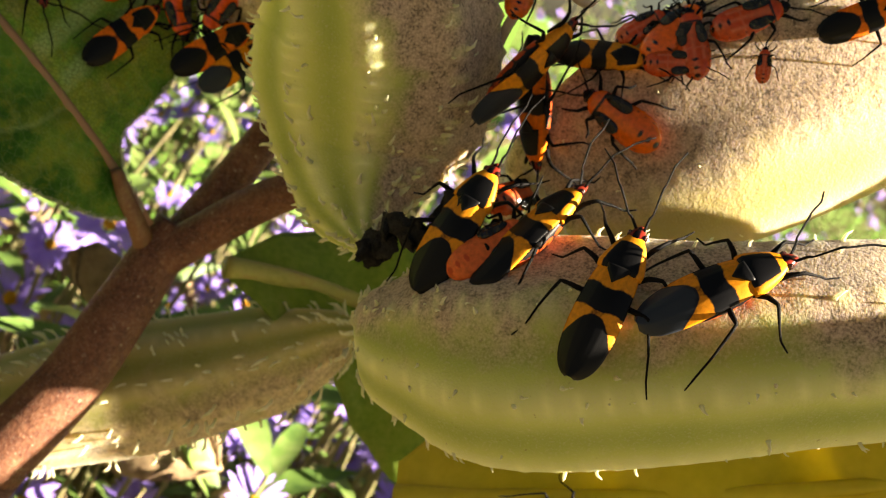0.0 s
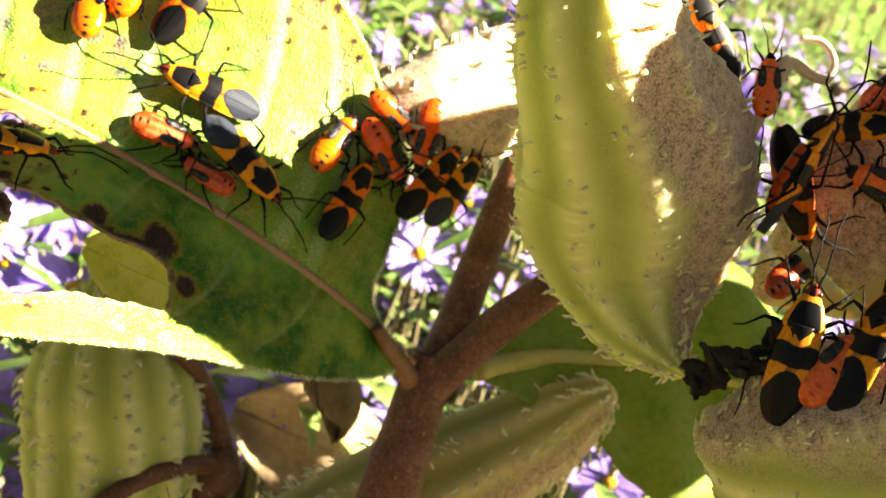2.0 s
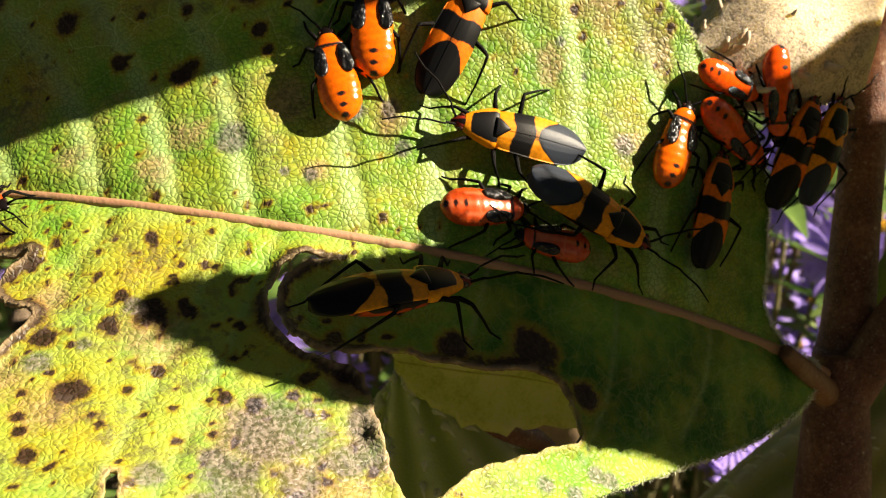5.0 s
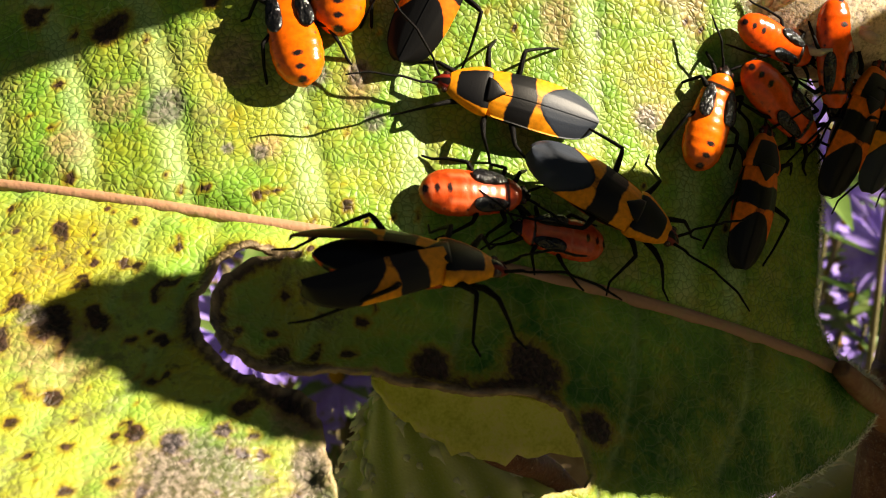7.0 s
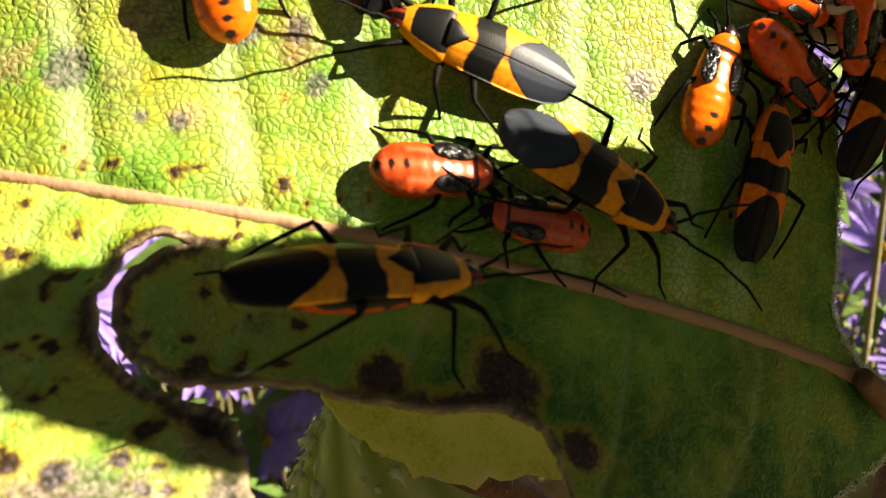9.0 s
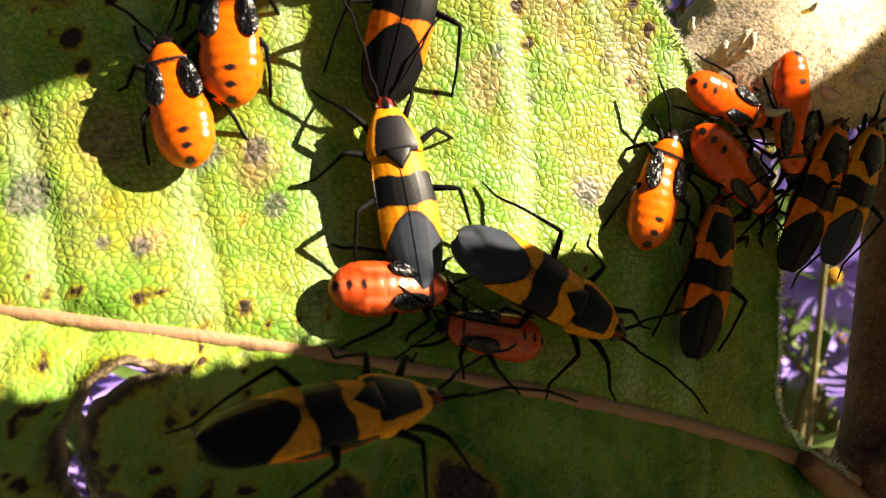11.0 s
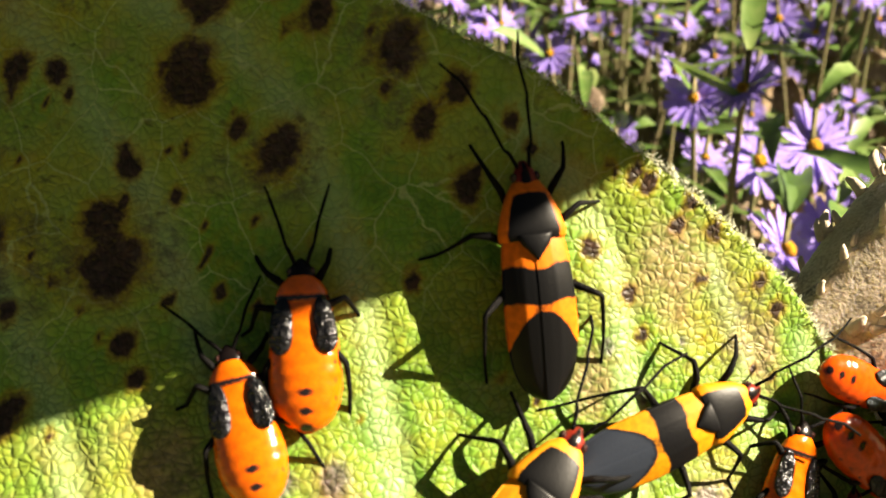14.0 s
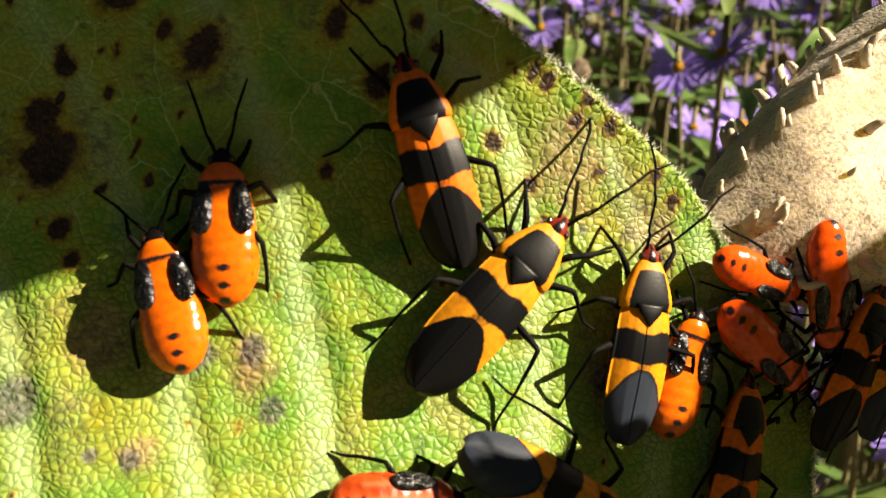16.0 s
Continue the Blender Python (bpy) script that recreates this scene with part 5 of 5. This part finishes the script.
# on the pods
POD_BUGS = [
    ("adult", "yellow", 13.5, (0.0209, 0.0936, 0.7288), (-0.027, 0.432, 0.901), (-0.412, -0.827, 0.384), "yellow-orange and black milkweed bug on the pod's shaded side"),
    ("adult", "slate", 13.5, (0.0277, 0.0925, 0.7338), (0.607, 0.167, 0.777), (-0.486, -0.696, 0.528), "milkweed bug with grey-black wing tip on the pod"),
    ("adult", "yellow", 13.5, (0.0147, 0.1010, 0.7286), (0.336, 0.408, 0.849), (-0.748, -0.432, 0.503), "orange and black milkweed bug seen from its side"),
    ("adult", "yellow", 13.3, (0.0085, 0.1030, 0.7260), (0.046, 0.358, 0.933), (-0.409, -0.845, 0.344), "black-winged milkweed bug between the two pods"),
    ("adult", "slate", 13.5, (0.0046, 0.1136, 0.7408), (0.220, 0.140, 0.965), (0.832, -0.543, -0.111), "milkweed bug with grey wing tips on the felted pod"),
    ("adult", "orange", 13.5, (0.0102, 0.1193, 0.7387), (0.571, -0.011, -0.821), (-0.640, -0.632, -0.437), "dark milkweed bug head down in the crowd"),
    ("adult", "yellow", 10.0, (0.0130, 0.1194, 0.7449), (0.822, -0.401, 0.404), (-0.523, -0.812, 0.258), "black and yellow milkweed bug in the crowd"),
    ("nymph", "pale", 8.6, (0.0114, 0.1010, 0.7263), (0.442, 0.250, 0.862), (-0.371, -0.824, 0.429), "pale orange newly moulted bug nymph on the pod"),
    ("nymph", "nymph", 9.0, (0.0168, 0.1165, 0.7411), (-0.975, 0.204, 0.082), (-0.204, -0.979, 0.019), "plump orange bug nymph with black spots on the felted pod"),
    ("nymph", "red", 7.9, (0.0120, 0.1191, 0.7285), (0.630, 0.555, 0.543), (0.190, -0.789, 0.585), "red-orange bug nymph among the adults"),
    ("nymph", "red", 6.0, (0.0183, 0.1161, 0.7480), (0.837, -0.184, 0.515), (-0.299, -0.942, 0.151), "red bug nymph in the crowd"),
    ("nymph", "red", 7.3, (0.0189, 0.1169, 0.7504), (-0.577, 0.387, 0.719), (-0.354, -0.912, 0.208), "dark red bug nymph in the crowd"),
    ("nymph", "red", 7.7, (0.0223, 0.1172, 0.7550), (0.631, -0.061, 0.773), (-0.370, -0.900, 0.230), "striped red bug nymph on the felted pod"),
    ("nymph", "red", 6.0, (0.0144, 0.1197, 0.7494), (0.464, -0.041, 0.885), (-0.421, -0.889, 0.180), "plump striped red bug nymph"),
    ("nymph", "red", 3.5, (0.0251, 0.1148, 0.7522), (-0.433, 0.166, 0.886), (-0.187, -0.978, 0.091), "tiny red bug nymph on the felted pod"),
    ("adult", "orange", 10.2, (0.0314, 0.1172, 0.7610), (0.613, 0.029, 0.789), (-0.126, -0.983, 0.134), "black-winged milkweed bug on the felted pod"),
    ("nymph", "nymph", 8.2, (0.0172, 0.1181, 0.7503), (0.275, 0.148, 0.950), (-0.514, -0.813, 0.276), "orange bug nymph on the felted pod's edge"),
    ("nymph", "dark", 6.0, (-0.0440, 0.1257, 0.6772), (-0.032, 0.160, 0.987), (0.554, -0.819, 0.151), "small dark long-legged bug on the hanging pod")]
for kind, tone, length, place, ahead, up, label in POD_BUGS:
    (adult if kind == "adult" else nymph)(facing(place, ahead, up), length, tone, label, seed=int(abs(place[0]) * 1e5) % 97)


# ---- background: ground, asters, seed heads, dry leaves ----
def ground_material():
    m, tree, b = material("ground_cover", 0.9, 0.1)
    near, far = noise_tex(tree, 22, 5), noise_tex(tree, 1.6, 3)
    soil = ramp(tree, near, [(0.35, (0.035, 0.028, 0.016)), (0.55, (0.10, 0.075, 0.04)), (0.7, (0.05, 0.09, 0.02))])
    grass = ramp(tree, noise_tex(tree, 60, 4), [(0.3, (0.04, 0.10, 0.015)), (0.6, (0.12, 0.24, 0.04)), (0.75, (0.30, 0.34, 0.12))])
    sep = tree.nodes.new("ShaderNodeSeparateXYZ")
    tree.links.new(tree.nodes.new("ShaderNodeTexCoord").outputs["Object"], sep.inputs[0])
    lawn = calc(tree, "ADD", sep.outputs["Y"], calc(tree, "MULTIPLY", far, 0.5))
    tree.links.new(mix(tree, ramp(tree, lawn, [(0.85, (0, 0, 0)), (1.0, (1, 1, 1))]), soil, grass), b.inputs["Base Color"])
    bump(tree, b, near, 0.8, 0.02)
    return m


def ground():
    n, verts, faces = 60, [], []
    g = [math.copysign(abs(s) ** 3 * 400, s) for s in np.linspace(-1, 1, n)]
    for y in g:
        for x in g:
            verts.append((x, y, 0.012 * noise.noise(Vector((x * 3, y * 3, 0)))))
    for i in range(n - 1):
        for k in range(n - 1):
            a = i * n + k
            faces.append((a, a + 1, a + n + 1, a + n))
    tagged(put("ground", mesh_of("ground", verts, faces, ground_material())), "brown soil and green grass below the plants", "ground", kind="structure")


ground()
M_PETAL = leafy("aster_petal", [(0.24, 0.15, 0.64), (0.37, 0.26, 0.78), (0.46, 0.36, 0.86)], 160, 0.35, 0.6, vary=0.15)
M_DISC = mottled("aster_disc", [(0.45, 0.18, 0.02), (0.78, 0.42, 0.02)], 900, 0.8, 0.2, strength=1.0, distance=0.0006)
M_ASTER = leafy("aster_leaf", [(0.05, 0.11, 0.03), (0.12, 0.21, 0.05), (0.26, 0.32, 0.12)], 30, 0.3, 0.45)
M_STALK = mottled("aster_stalk", [(0.14, 0.16, 0.06), (0.24, 0.18, 0.11)], 120, 0.7, 0.2)
M_HUSK = mottled("dry_husk", [(0.07, 0.05, 0.035), (0.19, 0.14, 0.10), (0.34, 0.27, 0.21)], 260, 0.9, 0.1, strength=0.9, distance=0.0008)
M_DRYLEAF = leafy("dry_leaf", [(0.16, 0.10, 0.055), (0.34, 0.24, 0.14), (0.46, 0.36, 0.24)], 70, 0.15, 0.8, vary=0.2)


def petal_mesh(seed):
    rng = np.random.default_rng(seed)
    verts, faces = [], []
    for k in range(34):
        a = 2 * math.pi * (k + rng.uniform(-.3, .3)) / 34
        ln, w, droop = rng.uniform(9.5, 12.5), rng.uniform(0.75, 1.05), rng.uniform(-0.22, 0.12)
        u, v = np.array((math.cos(a), math.sin(a), 0)), np.array((-math.sin(a), math.cos(a), 0))
        o, lift = len(verts), rng.uniform(-.5, .5)
        for s, ww in ((0.22, 0.5), (0.5, 1.0), (0.8, 0.95), (1.0, 0.3)):
            z = lift + 1.6 * s + droop * ln * s * s
            c = u * ln * s
            verts += [c - v * w * ww + (0, 0, z + .12), c + (0, 0, z - .12), c + v * w * ww + (0, 0, z + .12)]
        for i in range(3):
            for j in range(2):
                q = o + 3 * i + j
                faces.append((q, q + 1, q + 4, q + 3))
    return mesh_of("petals", mm(verts), faces, M_PETAL)


PETALS = [petal_mesh(s) for s in range(4)]
v, f = blob(0, 0, 0, 2.0, 2.0, 1.3, 18, 10)
DISC = mesh_of("disc", mm([(x * (1 + .05 * noise.noise(Vector((x, y, z)) * 3)), y, z + 1.2 + .25 * noise.noise(Vector((x, y, z)) * 2.5)) for x, y, z in v]), f, M_DISC)
v, f = blob(0, 0, 0, 5.0, 5.0, 5.4, 20, 14)
HUSK = [mesh_of("husk", mm([tuple(c * (1 + 0.30 * noise.noise(Vector((x, y, z)) * 1.4 + Vector((s * 9, 0, 0)))) for c in (x, y, z)) for x, y, z in v]), f, M_HUSK) for s in range(3)]


def strap(base, way, length, width, rng, verts, faces, curl=0.4):
    way = np.array(way) / np.linalg.norm(way)
    side = np.cross(way, (0, 0, 1.0)) + rng.normal(0, .3, 3)
    side /= np.linalg.norm(side)
    dip = np.array((0, 0, -1.0))
    o = len(verts)
    for s, ww in ((0, .25), (.2, .8), (.45, 1), (.75, .7), (1, .05)):
        c = np.array(base) + way * length * s + dip * curl * length * s * s
        verts += [c - side * width * ww, c + np.array((0, 0, -width * .35 * ww)), c + side * width * ww]
    for i in range(4):
        for j in range(2):
            q = o + 3 * i + j
            faces.append((q, q + 1, q + 4, q + 3))


def aster(cx, cy, flowers, husks, seed, rise=0.0, placed=()):
    """A bushy aster: stalks from one foot, flower heads, narrow leaves. placed: heads at given spots, with their size."""
    rng = np.random.default_rng(seed)
    root = tagged(new("aster_plant"), "bushy aster with purple daisy flowers and narrow green leaves", "flowering plant", "asters behind the milkweed")
    lv, lf, stalks = [], [], []
    for k in range(len(placed) + flowers + husks):
        if k < len(placed):
            x, y, z, s = placed[k]
            nrm = Vector((-0.35 + rng.normal(0, .15) - 2 * x, -0.8, 0.62 + rng.normal(0, .15)))
        else:
            r, a = 0.15 * math.sqrt(rng.random()), rng.uniform(0, 6.28)
            x, y = cx + r * math.cos(a), cy + r * math.sin(a)
            if y < 0.215:
                y = 0.215 + rng.uniform(0, 0.05)
            z = rng.normal(0.625, 0.038) + 0.05 * min(1, max(0, y - 0.3) * 3) - 0.16 * max(0, 0.28 - y)
            z = min(z, 0.70) + rise
            s = rng.uniform(0.8, 1.15) * float(np.interp(y, (0.25, 0.33, 0.5), (0.80, 0.45, 0.46)))
            nrm = Vector((rng.normal(.15, .3), rng.normal(-.65, .3), 0.72))
        tip = np.array((x, y, z))
        foot = np.array((cx + rng.normal(0, .02), cy + rng.normal(0, .02), 0.0))
        mid1 = foot * 0.45 + tip * 0.55 + np.array((rng.normal(0, .012), rng.normal(0, .012), -0.06))
        line = spline([(*foot, .0018), (*mid1, .0011), (*(tip * .93 + mid1 * .07), .0006), (*tip, .0006)], 12)
        stalks.append(rings(line, 6)[:2])
        m = Matrix.Translation(tip) @ nrm.to_track_quat("Z", "Y").to_matrix().to_4x4()
        if k < len(placed) + flowers:
            head = put("flower_head", PETALS[k % 4], root, "purple ray petals")
            head.matrix_basis = m @ Matrix.Scale(s, 4)
            put("disc", DISC, head, "yellow disc")
        else:
            h = put("seed_head", HUSK[k % 3], root, "dry brown seed head")
            h.matrix_basis = m @ Matrix.Scale(rng.uniform(0.45, 0.85), 4)
        for j in range(rng.integers(7, 12)):
            p = line[int(rng.uniform(0.25, 0.92) * 11), :3]
            a2, small = rng.uniform(0, 6.28), 0.9 if y < 0.26 else 0.6
            strap(p, (math.cos(a2), math.sin(a2), rng.uniform(.2, 1.1)), small * rng.uniform(.018, .045), small * rng.uniform(.0022, .0048), rng, lv, lf, rng.uniform(0, .7))
    tagged(put("stalk_tangle", mesh_of("stalk_tangle", *join(*stalks), M_STALK), root, "thin green-brown stalks"), kind="stuff")
    tagged(put("foliage", mesh_of("foliage", lv, lf, M_ASTER), root, "narrow green leaves"), kind="stuff")
    return root


k = 0
for cx, cy, n in ((-0.20, 0.33, 34), (-0.08, 0.30, 30), (0.03, 0.33, 34), (0.10, 0.28, 34), (0.20, 0.35, 34), (-0.14, 0.45, 34), (0.0, 0.47, 46), (0.14, 0.46, 46), (-0.02, 0.38, 46), (0.30, 0.45, 40), (-0.30, 0.48, 26),
                  (0.06, 0.60, 50), (-0.15, 0.62, 26), (0.25, 0.62, 50), (0.16, 0.76, 50), (0.38, 0.72, 40), (0.02, 0.78, 36), (0.30, 0.92, 40), (0.10, 0.96, 36), (0.08, 0.42, 46), (0.18, 0.55, 50), (0.12, 0.66, 46)):
    k += 1
    aster(cx, cy, n + (16 if cy < 0.38 else 46), 22, 40 + k)
for cx, cy in ((0.22, 1.0), (0.38, 1.05), (0.50, 1.25), (0.28, 1.25), (0.12, 1.2), (0.62, 1.1)):
    k += 1
    aster(cx, cy, 52, 15, 40 + k, 0.09)
# two asters close behind the plant
aster(-0.09, 0.30, 0, 2, 90, placed=((-0.081, 0.253, 0.643, 1.1), (-0.093, 0.286, 0.650, 1.2), (-0.112, 0.280, 0.660, 1.1), (-0.074, 0.300, 0.668, 1.1), (-0.099, 0.269, 0.597, 1.0), (-0.065, 0.268, 0.622, 0.9)))
aster(0.045, 0.28, 0, 2, 91, placed=((0.073, 0.247, 0.617, 1.15), (0.034, 0.239, 0.684, 0.9), (0.030, 0.252, 0.668, 0.9), (0.041, 0.246, 0.655, 0.9), (0.050, 0.262, 0.722, 0.9), (0.060, 0.262, 0.640, 1.0)))


def dry_leaf(x, y, z, size, seed):
    rng = np.random.default_rng(seed)
    verts, faces = [], []
    turn = Euler(rng.uniform(-1.2, 1.2, 3)).to_matrix()
    for i in range(13):
        s = i / 12
        w = math.sin(math.pi * min(1, s * 0.95 + 0.05)) ** 0.8 * 0.33
        for k in range(7):
            q = k / 3 - 1
            p = Vector(((s - .5), w * q, 0.22 * q * q * w * 3 + 0.12 * math.sin(s * 5 + q * 2 + seed))) * size
            p += Vector((0, 0, 1)) * size * 0.05 * noise.noise(Vector((s * 6, q * 3, seed)))
            verts.append(turn @ p + Vector((x, y, z)))
    for i in range(12):
        for k in range(6):
            a = i * 7 + k
            faces.append((a, a + 1, a + 8, a + 7))
    root = tagged(new("dry_leaf"), "curled dry brown leaf caught among the asters", "leaf", "dry leaves")
    ob = put("blade", mesh_of("blade", verts, faces, M_DRYLEAF), root)
    rib, rib_faces, _ = rings([(*verts[i * 7 + 3], 0.018 * size * (1.1 - i / 12)) for i in range(13)], 6)
    put("midrib", mesh_of("midrib", rib, rib_faces, M_HUSK), root)
    th = ob.modifiers.new("thickness", "SOLIDIFY")
    th.thickness = 0.0004


rng = np.random.default_rng(77)
for k in range(26):
    dry_leaf(rng.uniform(-.12, .12), rng.uniform(.30, .45), rng.uniform(.52, .63), rng.uniform(.02, .042), k)
for k in range(44):
    dry_leaf(rng.uniform(-.02, .26), rng.uniform(.34, .62), rng.uniform(.60, .66), rng.uniform(.015, .032), 30 + k)


dry_leaf(-0.0273, 0.1520, 0.6830, 0.014, 91)
dry_leaf(-0.02, 0.235, 0.63, 0.04, 93)


# ---- what moves: three adult bugs on the leaf ----
ROWS_W = [(0, -18.0, -24.0, 8), (1.5, -8.1, -24.6, 6), (2, -4.1, -24.6, 5), (2.5, -4.6, -24.0, 4), (3, -3.9, -24.8, 4), (3.5, -2.7, -24.7, 4), (4, -0.5, -24.0, 6), (4.5, 0.9, -24.6, 7), (7, 4.7, -23.5, -8), (7.5, 5.4, -23.0, -6), (8, 4.9, -23.6, 3), (10.5, 5.9, -25.7, -8), (11, 5.5, -25.2, 6), (12, 9.0, -22.0, 20), (13, 12.0, -16.0, 50), (14, 13.0, -11.6, 44), (14.5, 13.9, -9.0, 43), (15, 15.7, -7.7, 40), (15.5, 17.9, -6.3, 41), (16, 18.1, -7.1, 37)]
ROWS_X = [(0, 14.8, -10.6, 171), (2.5, 14.8, -10.6, 172), (3.5, 14.9, -10.6, 167), (4.5, 14.8, -10.7, 166), (7, 14.8, -10.4, 164), (7.5, 14.9, -10.4, 166), (8, 14.8, -9.7, 164), (10.5, 13.7, -10.2, 120), (11, 12.5, -10.8, 93), (11.5, 13.5, -11.0, 67), (12, 14.9, -10.1, 37), (12.5, 17.0, -8.9, 21), (13, 18.5, -8.5, 16), (13.5, 20.7, -6.7, 13), (14, 22.4, -7.8, 15), (14.5, 22.3, -8.1, 31), (15, 24.2, -7.7, 39), (15.5, 26.9, -9.2, 62), (16, 26.5, -9.7, 73)]
ROWS_Y = [(0, 10.9, -2.2, 57), (2.5, 10.8, -2.0, 61), (3.5, 11.7, -2.2, 52), (4.5, 11.0, -2.2, 54), (7, 10.8, -2.7, 53), (11, 14.3, -1.0, 67), (11.5, 16.7, -0.4, 52), (12, 15.5, 0.3, 59), (12.5, 15.9, 0.1, 79), (13, 16.0, 0.0, 88), (13.5, 16.0, 0.0, 92), (14, 16.0, -0.2, 90), (14.5, 15.8, -0.1, 86), (15, 15.8, 0.2, 87), (15.5, 16.1, 0.4, 103), (16, 15.7, 0.2, 101)]


def motions():
    bugs = ((ROWS_W, 12.8, "yellow", "dark-shaded orange and black milkweed bug walking over the leaf", 0.0012, 31),
            (ROWS_X, 11.6, "slate", "yellow-orange milkweed bug with grey-black wing tips on the leaf", 0.0, 32),
            (ROWS_Y, 12.2, "orange", "bright orange and black milkweed bug on the upper leaf", 0.0, 33))
    for rows, length, tone, label, lift, seed in bugs:
        bug = adult(leaf_pose(*rows[0][1:], lift), length, tone, label, seed)
        lean = (lambda t: float(np.interp(t, (0, 10.6, 11.2, 16), (-19, -19, -14, -6)))) if rows is ROWS_W else (lambda t: 0.0)
        high = (lambda t: float(np.interp(t, (0, 4.2, 7, 11, 13, 16), (1.7, 1.7, 4.4, 4.4, 1.0, 0.3))) / 1000) if rows is ROWS_W else (lambda t: lift)
        walk(bug, [(t, leaf_pose(u, v, a, high(t)) @ pose(0, 0, 0, 0, lean(t), 0)) for t, u, v, a in rows])
        # legs swing with the way walked
        ts = [r[0] for r in rows]
        gone = [0.0]
        for p, q in zip(rows, rows[1:]):
            gone.append(gone[-1] + math.hypot(q[1] - p[1], q[2] - p[2]) + abs(q[3] - p[3]) * 0.06)
        times = [k * 0.25 for k in range(65)]
        way = np.interp(times, ts, gone)
        legs = [c for c in bug.children if c.name.startswith("leg")]
        for i, leg in enumerate(legs):
            start, turn = leg.matrix_basis.translation.copy(), leg.matrix_basis.to_euler().z
            phase = math.pi * ((i // 2 + i % 2) % 2)
            keys = []
            for t, s in zip(times, way):
                swing = math.sin(s * 1.9 + phase) - math.sin(phase)
                keys.append((t, Matrix.Translation(start) @ pose(0, 0, 0, 0, 0, math.degrees(turn) + 9 * swing)))
            walk(leg, keys)
        if rows is ROWS_W:
            for wing in [c for c in bug.children if c.name.startswith("wing")]:
                p = wing.matrix_basis.translation.copy()
                s = 1 if p.x > 0 else -1
                spread, drop = (2.3, 22) if s > 0 else (0.6, -4)
                walk(wing, [(t, Matrix.Translation(p) @ pose(0, 0, 0, 0, drop * a / 11, a * s * spread)) for t, a in ((0, 0), (5.6, 0), (6.6, 10), (7.5, 11), (8.0, 11), (8.8, 0), (16, 0))])


motions()
